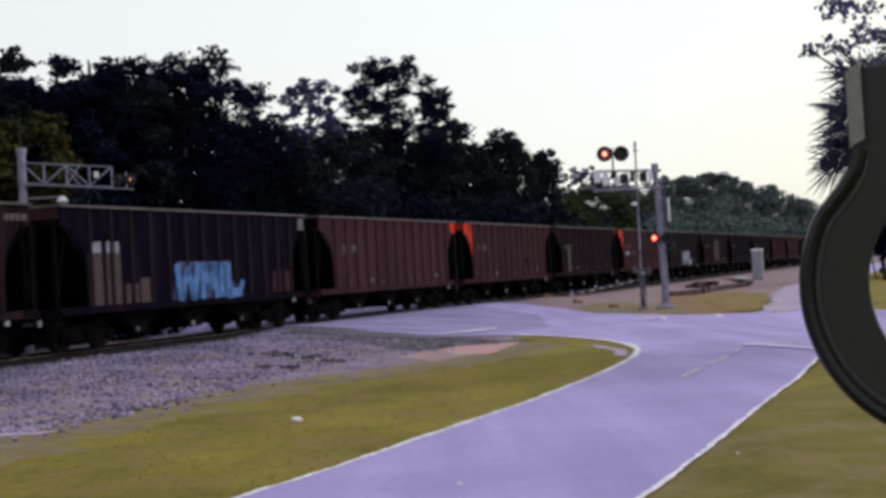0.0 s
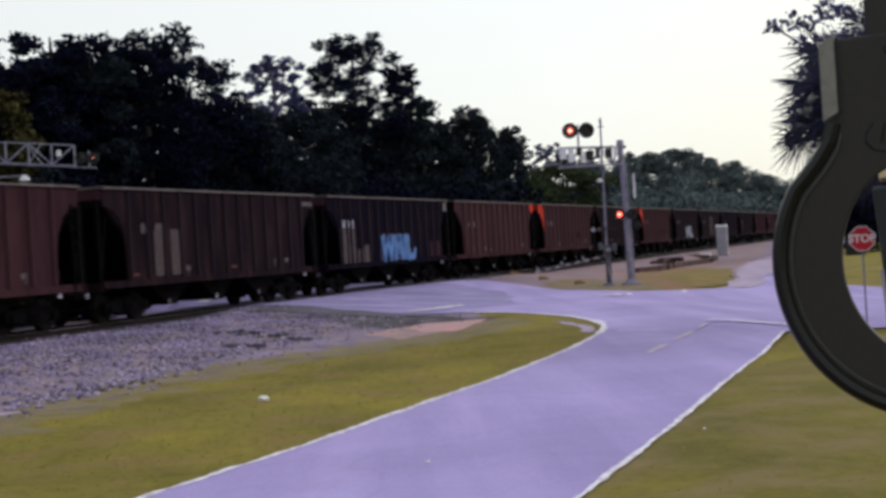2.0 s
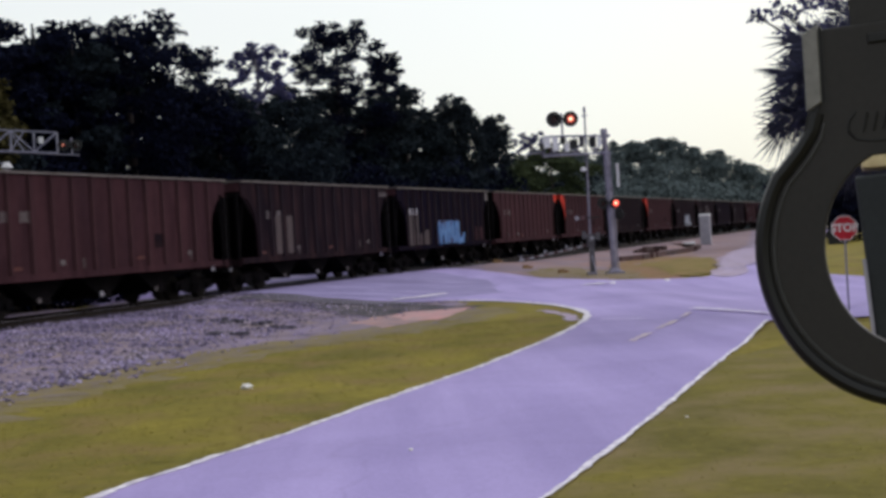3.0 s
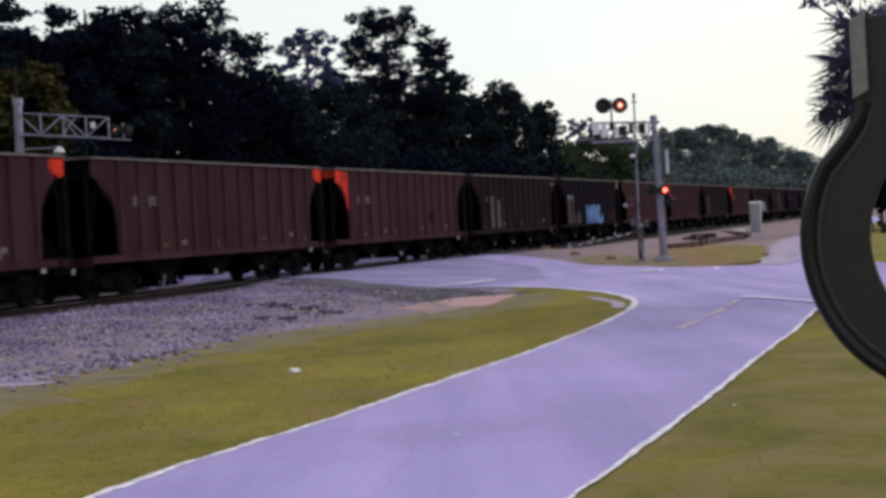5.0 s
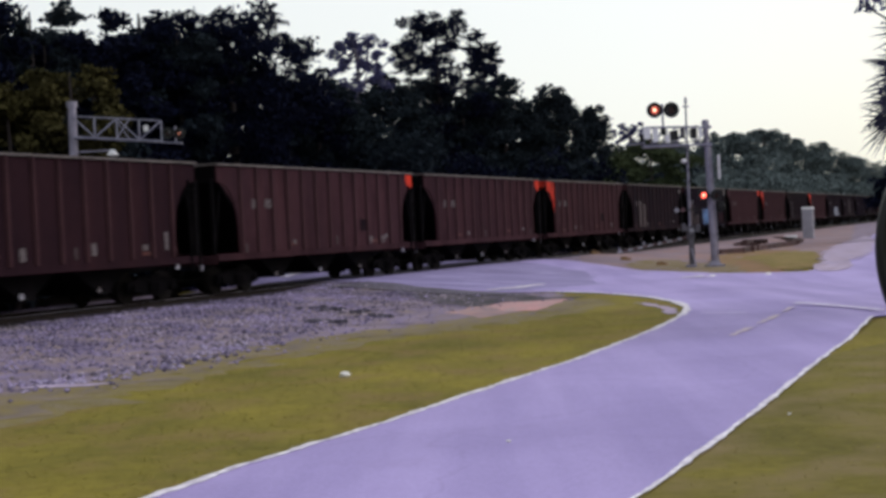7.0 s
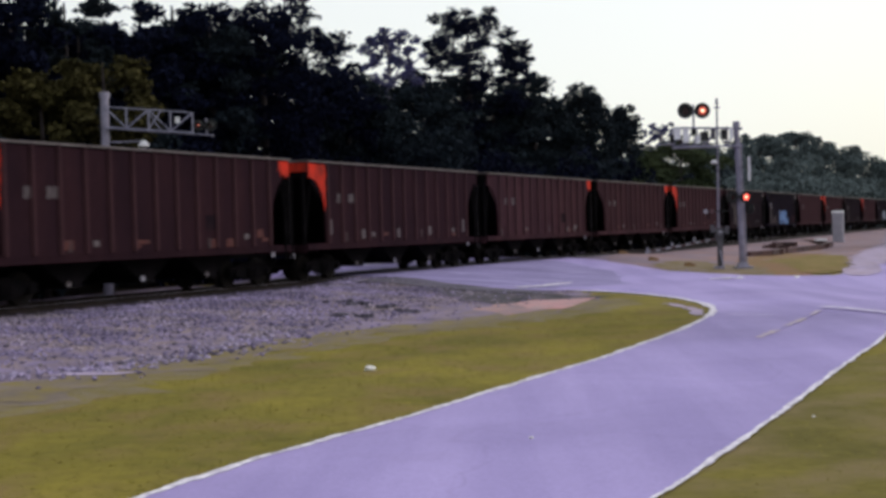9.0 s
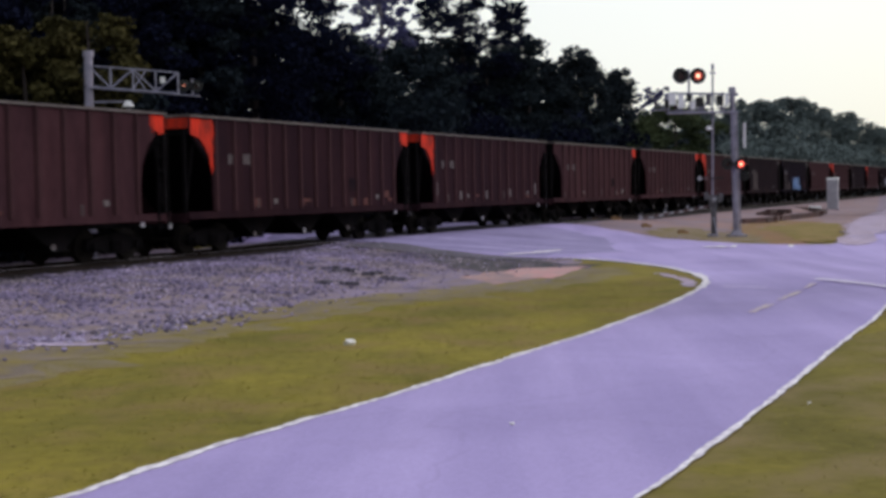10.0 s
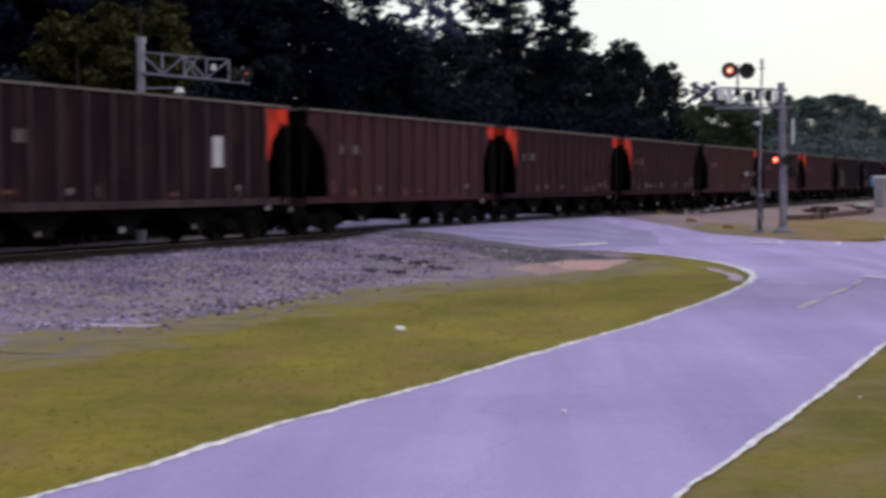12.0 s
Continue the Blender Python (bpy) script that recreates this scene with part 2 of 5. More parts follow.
TIE = material("creosoted_timber", (0.012, 0.009, 0.009), (0.007, 0.0055, 0.006), 0.9, scale=3.0, fine=22, bump=0.5, stretch=(1, 6, 1), obj=0.3)
STENCIL = material("faded_white_stencil", (0.16, 0.14, 0.15), (0.08, 0.066, 0.07), 0.8, scale=3.0, fine=20, bump=0.1, third=(0.03, 0.015, 0.015), third_amount=0.4)
PLACARD = material("white_placard", (0.36, 0.34, 0.4), (0.27, 0.26, 0.31), 0.7, scale=3.0, fine=20, bump=0.1)
RUST = material("bright_rust", (0.12, 0.03, 0.022), (0.07, 0.02, 0.017), 0.9, scale=4.0, fine=20, bump=0.1, third=(0.03, 0.013, 0.014), third_amount=0.5)
TAN = material("tan_patch_paint", (0.062, 0.041, 0.043), (0.036, 0.025, 0.028), 0.8, scale=2.0, fine=16, bump=0.1, third=(0.016, 0.01, 0.0115), third_amount=0.3)
SPRAY_BLUE = material("light_blue_spray_paint", (0.042, 0.15, 0.42), (0.026, 0.09, 0.27), 0.6, scale=2.5, fine=16, bump=0.1, third=(0.14, 0.24, 0.42), third_amount=0.25)
SPRAY_VIOLET = material("violet_overspray", (0.05, 0.06, 0.17), (0.03, 0.034, 0.10), 0.7, scale=2.5, fine=16, bump=0.1)
SPRAY_PALE = material("pale_spray_paint", (0.2, 0.22, 0.3), (0.12, 0.135, 0.2), 0.6, scale=2.5, fine=16, bump=0.1)
GALV = material("galvanised_steel", (0.25, 0.235, 0.32), (0.17, 0.16, 0.22), 0.45, metal=0.4, scale=3.0, fine=25, bump=0.15)
ALU = material("aluminium_truss", (0.27, 0.262, 0.36), (0.17, 0.165, 0.24), 0.4, metal=0.5, scale=3.0, fine=25, bump=0.15)
BLACK = material("black_enamel", (0.012, 0.012, 0.014), (0.008, 0.008, 0.009), 0.5, scale=3.0, fine=25, bump=0.1)
WHITE = material("white_enamel", (0.72, 0.72, 0.76), (0.58, 0.57, 0.62), 0.5, scale=3.0, fine=25, bump=0.1)
LENS_OFF = material("dark_red_lens", (0.035, 0.010, 0.012), (0.02, 0.008, 0.01), 0.25, scale=3.0, fine=30, bump=0.1)
LENS_ON = material("lit_red_lens", (0.8, 0.12, 0.05), (0.7, 0.08, 0.04), 0.3, scale=3.0, fine=30, bump=0.0, glow=((1.0, 0.09, 0.04), 2.2))
LENS_DIM = material("glowing_dark_red_lens", (0.3, 0.06, 0.04), (0.22, 0.05, 0.03), 0.3, scale=3.0, fine=30, bump=0.0, glow=((1.0, 0.14, 0.06), 0.45))
BULB = material("lit_bulb", (1.0, 0.7, 0.5), (1.0, 0.6, 0.4), 0.3, bump=0.0, glow=((1.0, 0.50, 0.24), 2.2))
SIGN_RED = material("stop_sign_red", (0.50, 0.012, 0.03), (0.42, 0.012, 0.028), 0.45, scale=3.0, fine=25, bump=0.05)
GATE_RED = material("faded_gate_red", (0.10, 0.05, 0.06), (0.07, 0.04, 0.05), 0.6, scale=3.0, fine=25, bump=0.05)
SIGN_WHITE = material("reflective_white", (0.75, 0.73, 0.76), (0.66, 0.64, 0.68), 0.45, scale=3.0, fine=25, bump=0.05)
CABINET = material("grey_cabinet_paint", (0.32, 0.31, 0.37), (0.25, 0.24, 0.29), 0.6, scale=2.0, fine=20, bump=0.1)
BARK = material("dark_bark", (0.045, 0.035, 0.036), (0.025, 0.02, 0.022), 0.95, scale=3.0, fine=16, bump=0.8, bump_dist=0.03, stretch=(1, 1, 0.2))
PALE_BARK = material("pale_bark", (0.22, 0.20, 0.26), (0.13, 0.12, 0.16), 0.9, scale=3.0, fine=16, bump=0.6, bump_dist=0.02, stretch=(1, 1, 0.2))
# Near-black navy: the shade within the crowns is put into this leaf colour.
LEAF_DARK = material("shade_navy_leaf", (0.0072, 0.0088, 0.0225), (0.0042, 0.0054, 0.0155), 1.0, scale=0.25, fine=3, bump=0, island=0.5, spec=0.03)
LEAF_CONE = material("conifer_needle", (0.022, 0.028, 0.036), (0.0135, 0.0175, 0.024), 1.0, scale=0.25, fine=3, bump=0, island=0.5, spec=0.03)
LEAF_MID = material("green_leaf", (0.0185, 0.0245, 0.031), (0.0105, 0.0145, 0.021), 1.0, scale=0.25, fine=3, bump=0, island=0.35, spec=0.03)
# Yellowed and brightened: light caught by these trees is put into the leaf colour.
LEAF_OLIVE = material("lit_olive_leaf", (0.054, 0.047, 0.017), (0.024, 0.023, 0.011), 1.0, scale=0.3, fine=3, bump=0, island=0.5, spec=0.03)
LEAF_BUSH = material("light_green_leaf", (0.062, 0.076, 0.038), (0.040, 0.052, 0.030), 1.0, scale=0.3, fine=3, bump=0, island=0.25, spec=0.03)
# Far foliage: distance haze is put into this paler leaf colour.
LEAF_FAR = material("haze_pale_leaf", (0.104, 0.126, 0.134), (0.080, 0.099, 0.107), 0.9, scale=0.08, fine=1.0, bump=0, island=0.12, spec=0.03)
# Lilac cast of leaf and frond: lens fringing against bright sky, put into colour.
LEAF_AIRY = material("fringe_lilac_leaf", (0.09, 0.088, 0.2), (0.05, 0.05, 0.12), 1.0, scale=0.3, fine=3, bump=0, island=0.5, spec=0.03)
FROND = material("fringe_lilac_frond", (0.045, 0.045, 0.100), (0.018, 0.020, 0.048), 0.6, scale=0.8, fine=6, bump=0, island=0.4, spec=0.3)
PLATE = material("charcoal_painted_plate", (0.0205, 0.0188, 0.0170), (0.0175, 0.0162, 0.0147), 0.55, scale=3.0, fine=60, bump=0.06, bump_dist=0.002, third=(0.02, 0.0185, 0.0165), third_amount=0.2)
RUBBER = material("black_rubber", (0.006, 0.006, 0.006), (0.0045, 0.0045, 0.0045), 0.4, scale=5.0, fine=50, bump=0.1, bump_dist=0.002)
RIM_GLOSS = material("rim_gloss_grey", (0.045, 0.045, 0.044), (0.036, 0.036, 0.035), 0.45, scale=5.0, fine=50, bump=0.05)
PALE_STRIP = material("pale_grey_strip", (0.195, 0.19, 0.175), (0.15, 0.147, 0.137), 0.6, scale=5.0, fine=50, bump=0.1, bump_dist=0.002)
SLATE = material("dark_slate_paint", (0.020, 0.024, 0.028), (0.016, 0.019, 0.022), 0.5, scale=4.0, fine=40, bump=0.06)
CREAM = material("cream_lid", (0.62, 0.52, 0.32), (0.52, 0.42, 0.22), 0.6, scale=4.0, fine=40, bump=0.1)
LITTER = material("white_paper", (0.80, 0.78, 0.78), (0.66, 0.64, 0.66), 0.8, scale=6.0, fine=30, bump=0.2)


# ---- mesh helpers ----
class Shape:
    """Collects boxes, tubes and prisms into one mesh."""

    def __init__(self):
        self.v, self.f = [], []

    def raw(self, verts, faces):
        k = len(self.v)
        self.v += [tuple(p) for p in verts]
        self.f += [tuple(i + k for i in q) for q in faces]
        return self

    def box(self, c, s, rz=0.0, taper=1.0):
        x, y, z = (q / 2 for q in s)
        cs, sn = math.cos(radians(rz)), math.sin(radians(rz))
        pts = []
        for sz in (-1, 1):
            k = taper if sz > 0 else 1.0
            for px, py in ((-x, -y), (x, -y), (x, y), (-x, y)):
                pts.append((c[0] + k * (px * cs - py * sn), c[1] + k * (px * sn + py * cs), c[2] + sz * z))
        return self.raw(pts, ((3, 2, 1, 0), (4, 5, 6, 7), (0, 1, 5, 4), (1, 2, 6, 5), (2, 3, 7, 6), (3, 0, 4, 7)))

    def tube(self, p0, p1, r0, r1=None, n=8):
        r1 = r0 if r1 is None else r1
        p0, p1 = Vector(p0), Vector(p1)
        d = (p1 - p0).normalized()
        u = d.orthogonal().normalized()
        w = d.cross(u)
        ring = [(math.cos(2 * math.pi * i / n), math.sin(2 * math.pi * i / n)) for i in range(n)]
        pts = [p0 + r0 * (c * u + s * w) for c, s in ring] + [p1 + r1 * (c * u + s * w) for c, s in ring]
        faces = [(i, (i + 1) % n, n + (i + 1) % n, n + i) for i in range(n)]
        return self.raw(pts, faces + [tuple(range(n - 1, -1, -1)), tuple(range(n, 2 * n))])

    def beam(self, p0, p1, w, h=None):
        """A square bar from p0 to p1."""
        h = h or w
        p0, p1 = Vector(p0), Vector(p1)
        d = (p1 - p0).normalized()
        up = Vector((0, 0, 1)) if abs(d.z) < 0.95 else Vector((1, 0, 0))
        u = d.cross(up).normalized() * (w / 2)
        q = u.cross(d).normalized() * (h / 2)
        pts = [p + a * u + b * q for p in (p0, p1) for a, b in ((-1, -1), (1, -1), (1, 1), (-1, 1))]
        return self.raw(pts, ((3, 2, 1, 0), (4, 5, 6, 7), (0, 1, 5, 4), (1, 2, 6, 5), (2, 3, 7, 6), (3, 0, 4, 7)))

    def prism(self, poly, y0, y1, axis="y"):
        """A flat outline, given in two axes, pushed out along the third."""
        n = len(poly)
        def put(a, b, c):
            return (a, c, b) if axis == "y" else ((c, a, b) if axis == "x" else (a, b, c))
        pts = [put(a, b, y0) for a, b in poly] + [put(a, b, y1) for a, b in poly]
        faces = [tuple(range(n)), tuple(range(2 * n - 1, n - 1, -1))] + [(i, n + i, n + (i + 1) % n, (i + 1) % n) for i in range(n)]
        return self.raw(pts, faces)

    def mesh(self, name, mat, smooth=False, weld=False):
        me = bpy.data.meshes.new(name)
        me.from_pydata(self.v, [], self.f)
        me.materials.append(mat)
        me.validate()
        bm = bmesh.new()
        bm.from_mesh(me)
        if weld:
            bmesh.ops.remove_doubles(bm, verts=bm.verts[:], dist=0.0005)
        bmesh.ops.recalc_face_normals(bm, faces=bm.faces)
        bm.to_mesh(me)
        bm.free()
        if smooth:
            me.shade_smooth()
        return me


def part(name, shape, mat, parent=None, label="", at=None, smooth=False, bevel=0.0):
    """Links a Shape (or a mesh made before) as one object under a thing or a part."""
    me = shape.mesh(name, mat, smooth) if isinstance(shape, Shape) else shape
    ob = new(name, me)
    ob.parent = parent
    if at is not None:
        ob.matrix_basis = at
    if label:
        ob["label"] = label
    if bevel:
        mod = ob.modifiers.new("bevel", "BEVEL")
        mod.width, mod.segments, mod.limit_method = bevel, 2, "ANGLE"
    return ob


def thing(name, label, category, at=None, group="", kind=""):
    ob = new(name)
    ob.empty_display_size = 0.2
    if at is not None:
        ob.matrix_basis = at
    return tagged(ob, label, category, group, kind)


# ---- the plan: the track runs away to the right; u is the distance from the eye across it, s along it ----
TRACK_DEG = 21.72
DX, DY = math.sin(radians(TRACK_DEG)), math.cos(radians(TRACK_DEG))
U_TRACK, RAIL_Z = 23.4, 0.55


def us(x, y):
    return -DY * x + DX * y, DX * x + DY * y


def xy(u, s):
    return -DY * u + DX * s, DX * u + DY * s


def smooth(a, b, x):
    k = min(1.0, max(0.0, (x - a) / (b - a)))
    return k * k * (3 - 2 * k)


def height(x, y):
    """The lie of the land: a low bank under the track, a raised crossing, a dip beside the side road."""
    u, s = us(x, y)
    if s < -150 or s > 600:
        return 0.0
    zone = smooth(38, 43, s) * (1 - smooth(70, 76, s))
    beyond = smooth(50.5, 54.5, s) * (1 - smooth(66, 72, s)) * (1 - smooth(33, 40, u))
    bank = 0.33 * smooth(15, 20.8, u) * (1 - 0.7 * smooth(26, 31, u) * (1 - beyond))
    ramp = 0.17 * smooth(18.5, 21.5, u) * max(1 - smooth(25.3, 30, u), beyond) * zone
    dip = -0.42 * smooth(7, 12, x) * smooth(12, 20, y) * (1 - smooth(48, 60, y))
    return bank + ramp + dip


def laid(x, y, lift):
    """The height of a thin layer on the ground; layers lie a little further apart where the ground bends."""
    u, s = us(x, y)
    bend = max(smooth(14, 16, u), smooth(6, 7.5, x) * (1 - smooth(60, 70, y)))
    return height(x, y) + lift * (1 + 2 * bend)


CUTS = [((-DY, DX), u) for u in (15, 16, 17, 18, 18.7, 19.4, 20.1, 20.8, 21.5, 25.3, 26, 27, 28, 29, 30, 31, 33, 34.5, 36, 38, 40)]
CUTS += [((DX, DY), s) for s in (-150, 38, 39.5, 41.5, 43, 50.5, 52, 53, 54.5, 66, 68, 70, 71.5, 73, 74.5, 76, 600)]
CUTS += [((1, 0), x) for x in (6, 6.4, 6.8, 7.2, 7.6, 8, 8.5, 9, 9.5, 10, 10.5, 11, 11.5, 12)] + [((0, 1), y) for y in (12, 13, 14, 15, 16, 17, 18, 19, 20, 48, 49.5, 51, 52.5, 54, 55.5, 57, 58.5, 60, 63, 66, 70)]


def sheet(name, outline, lift, mat, label, category="ground", kind="structure", rough=0.0, seed=1):
    """A piece of ground inside an outline, following the lie of the land."""
    rng = random.Random(seed)
    pts = []
    n = len(outline)
    for i, (x, y) in enumerate(outline):
        x2, y2 = outline[(i + 1) % n]
        steps = max(1, int(math.hypot(x2 - x, y2 - y) / 0.8)) if rough else 1
        steps = min(steps, 60)
        for j in range(steps):
            k = j / steps
            pts.append((x + (x2 - x) * k + rough * rng.uniform(-1, 1), y + (y2 - y) * k + rough * rng.uniform(-1, 1)))
    bm = bmesh.new()
    bm.faces.new([bm.verts.new((x, y, 0)) for x, y in pts])
    bmesh.ops.triangulate(bm, faces=bm.faces[:])
    for (nx, ny), d in CUTS:
        bmesh.ops.bisect_plane(bm, geom=bm.verts[:] + bm.edges[:] + bm.faces[:], plane_co=(nx * d, ny * d, 0), plane_no=(nx, ny, 0))
    bmesh.ops.triangulate(bm, faces=bm.faces[:])
    for v in bm.verts:
        v.co.z = laid(v.co.x, v.co.y, lift)
    bm.normal_update()
    bmesh.ops.reverse_faces(bm, faces=[f for f in bm.faces if f.normal.z < 0])
    me = bpy.data.meshes.new(name)
    bm.to_mesh(me)
    bm.free()
    me.materials.append(mat)
    return tagged(new(name, me), label, category, kind=kind)


def ribbon(name, line, width, lift, mat, label, parent=None, seed=3, wobble=0.0):
    """A painted line on the road along a polyline."""
    rng = random.Random(seed)
    pts = []
    for (x0, y0), (x1, y1) in zip(line, line[1:]):
        m = max(1, int(math.hypot(x1 - x0, y1 - y0) / 0.12))
        pts += [(x0 + (x1 - x0) * j / m, y0 + (y1 - y0) * j / m) for j in range(m)]
    pts.append(line[-1])
    v, f = [], []
    w1, c1 = 1.0, 0.0
    for i, (x, y) in enumerate(pts):
        ax, ay = pts[max(0, i - 1)]
        bx, by = pts[min(len(pts) - 1, i + 1)]
        d = math.hypot(bx - ax, by - ay) or 1
        nx, ny = -(by - ay) / d, (bx - ax) / d
        if i % 4 == 0:
            (w0, c0), (w1, c1) = (w1, c1), (rng.uniform(0.6, 1.28), rng.uniform(-1, 1)) if wobble else (1.0, 0.0)
        k = i % 4 / 4
        swell, drift = w0 + (w1 - w0) * k, (c0 + (c1 - c0) * k) * wobble * 0.6
        for side in (-1, 1):
            w = side * swell * width / 2 + drift + 0.7 * wobble * rng.uniform(-1, 1)
            px, py = x + nx * w, y + ny * w
            v.append((px, py, laid(px, py, lift)))
        if i:
            k = 2 * i
            f.append((k - 2, k - 1, k + 1, k))
    sh = Shape().raw(v, f)
    ob = part(name, sh, mat, parent, "" if parent else label)
    if not parent:
        tagged(ob, label, "road marking", kind="structure")
    return ob


# ---- ground, roads, gravel ----
EDGE_LEFT = [(-16, -24), (-6.6, 0), (-3.55, 9.3), (-2.91, 10.8), (-2.37, 12.35), (-1.79, 13.6), (-0.98, 15.3), (-0.08, 17.55), (0.79, 19.65), (1.43, 21.1), (2.59, 24.2),
             (3.36, 26.4), (3.94, 28.2), (4.45, 30.0), (4.82, 31.6), (5.02, 33.2), (5.05, 35.0), (4.80, 37.5), (4.25, 39.8), (3.60, 41.6), (2.9, 43.0)]
EDGE_CROSS = [(2.3, 44.0), (1.0, 44.2), (-0.3, 44.4), (-1.9, 45.6), (-3.8, 46.5), (-6.2, 49.5), (-12.0, 57.0), (-26, 76)]
EDGE_FAR = [(-16, 92), (-2.5, 78), (2.0, 67.6), (3.0, 66.3), (4.7, 65.0), (5.9, 63.5), (6.6, 60.9), (7.25, 57.8), (8.2, 55.3), (9.3, 54.3), (10.3, 54.4), (11.5, 54.4), (13.0, 54.2), (14.1, 55.5), (18.0, 66), (26.8, 95), (62, 205)]
EDGE_RIGHT = [(70, 205), (30.2, 95), (19.6, 62), (17.3, 52.8), (18.4, 49.8), (45, 47), (52, 37), (13, 32.4), (9.8, 30.0), (7.75, 26.9), (7.05, 25.0), (6.0, 22.3), (5.1, 20.1), (4.45, 18.5), (3.87, 17.0), (3.10, 15.05), (2.5, 13.5),
              (2.02, 12.35), (1.58, 11.3), (0.95, 9.8), (-2.7, 0), (-10.5, -24)]
sheet("ground", [(-3000, -3000), (3000, -3000), (3000, 3000), (-3000, 3000)], 0.0, GRASS, "patchy yellow-green mown grass ground", "ground")
GRAVEL_EDGE = [(-40, -12), (-16, 3), (-9.0, 12.5), (-6.4, 17.3), (-6.05, 19.5), (-5.2, 21.6), (-4.1, 24.4), (-2.7, 27.6), (-1.2, 29.5), (0.3, 31.4), (1.6, 33.4), (2.5, 36.0), (2.7, 39.0), (2.6, 42.4)]
VERGE = sheet("gravel_verge", GRAVEL_EDGE[1:] + [(1.0, 46), (-3.8, 49), (-9.0, 52), xy(33, 46), xy(31, -70), xy(15, -70)], 0.006, GRAVEL,
      "grey ballast gravel with dust beside the track", "gravel", rough=0.25, seed=5)
sheet("gravel_verge", [xy(17.5, 59), xy(15.5, 66), xy(12.2, 71), xy(10.5, 80), xy(11.5, 120), xy(14, 190), xy(17, 430), xy(33, 430), xy(33, 59)], 0.006, GRAVEL,
      "dusty gravel shoulder beyond the crossing", "gravel", rough=0.2, seed=6)
sheet("dirt_verge", [(8.6, 53.2), (7.0, 57.0), (6.3, 61.0), (5.6, 63.0), (4.9, 64.6), (5.4, 71), (12, 92), (24, 130), (58, 240), (57, 205), (26.4, 97), (19.5, 74), (16.2, 66), (13.2, 60.5), (12.8, 56.5), (10.5, 54.0)], 0.009, DIRT,
      "pale bare dirt and dry grass by the crossing", "dirt", rough=0.35, seed=7)
sheet("dark_gravel", [(-2.5, 46.3), (-1.0, 45.1), (0.5, 43.2), (1.7, 41.7), (2.9, 39.9), (2.7, 38.1), (1.5, 38.0), (0.1, 36.7), (-0.8, 38.1), (-2.4, 42.6)], 0.0125, DARK_GRAVEL, "dark crumbled asphalt and weeds at the road edge", "gravel", rough=0.3, seed=31)
sheet("dusty_clay", [(-1.0, 35.2), (-0.4, 36.9), (0.4, 38.0), (1.0, 36.8), (0.8, 33.6), (0.0, 32.6)], 0.0145, DUSTY_CLAY, "pinkish dust over gravel", "soil", rough=0.4, seed=33)
sheet("clay_patch", [(0.5, 36.6), (1.1, 38.9), (2.2, 39.4), (2.4, 36.6), (1.9, 34.4), (0.9, 34.2)], 0.017, CLAY,
      "orange clay patch of bare soil at the grass edge", "soil", rough=0.5, seed=8)
sheet("worn_turf", [(7.0, 64.4), (8.6, 69.8), (9.9, 70.6), (11.0, 64.0), (11.2, 58.5), (10.4, 53.3), (9.4, 52.9), (8.3, 53.9), (7.2, 57.3)], 0.013, WORN_TURF, "thin brownish turf along the road edge", "grass", rough=0.3, seed=21)
sheet("red_soil", [(13.9, 78.0), (17.5, 84.0), (22.0, 94.4), (20.2, 83.4), (17.0, 75.4), (14.6, 71.5), (13.4, 64), (12.8, 57), (11.6, 53.4), (10.4, 54), (11.0, 62), (11.4, 68)], 0.0125, RED_SOIL, "reddish bare soil below the loop of timbers", "soil", rough=0.4, seed=22)
sheet("dry_grass_patch", [(13.1, 70.5), (15.4, 75.5), (17.8, 79.0), (18.9, 76.6), (16.6, 65.5), (14.1, 56.6), (12.9, 55.0), (12.1, 55.4), (12.4, 58.5), (13.0, 64)], 0.017, DRY_GRASS, "patch of green-yellow grass at the road corner", "grass", rough=0.35, seed=23)
sheet("pale_shoulder", [(13.4, 53.6), (15.6, 62), (18.4, 73), (22.8, 87), (33.0, 116), (27.8, 95), (19.2, 67), (15.2, 55.8), (14.2, 53.8)], 0.022, PALE_DUST, "pale dusty gravel shoulder", "gravel", rough=0.3, seed=24)
sheet("road", EDGE_LEFT + EDGE_CROSS + EDGE_FAR + EDGE_RIGHT, 0.016, ASPHALT, "worn violet-grey asphalt road and junction", "road")
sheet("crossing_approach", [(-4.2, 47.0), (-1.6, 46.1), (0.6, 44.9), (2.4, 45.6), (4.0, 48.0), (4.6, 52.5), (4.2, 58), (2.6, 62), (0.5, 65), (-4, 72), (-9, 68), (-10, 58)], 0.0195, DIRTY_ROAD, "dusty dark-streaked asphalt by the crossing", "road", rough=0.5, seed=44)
sheet("right_verge", [EDGE_RIGHT[i] for i in range(len(EDGE_RIGHT) - 1, 11, -1)] + [(12.5, 29.0), (17, 22), (19, 8), (16, -24)], 0.003, DULL_GRASS, "dull brownish mown grass on the verge", "grass")
sheet("forest_floor", [xy(32.5, -60), xy(32.5, 46), xy(36, 49), xy(36, 66), xy(32.5, 70), xy(32.5, 260), xy(90, 300), xy(90, -60)], 0.010, LITTERED, "dark leaf litter under the trees", "ground", rough=0.3, seed=45)
sheet("asphalt_apron", [(-5.0, 45.2), (-3.0, 44.0), (-1.4, 43.2), (0.2, 42.7), (1.4, 42.6), (1.6, 43.3), (0.6, 44.0), (-0.5, 44.7), (-1.9, 45.9), (-3.8, 46.9)], 0.021, PATCHED,
      "dark crumbling asphalt edge at the crossing", "road", rough=0.15, seed=9)
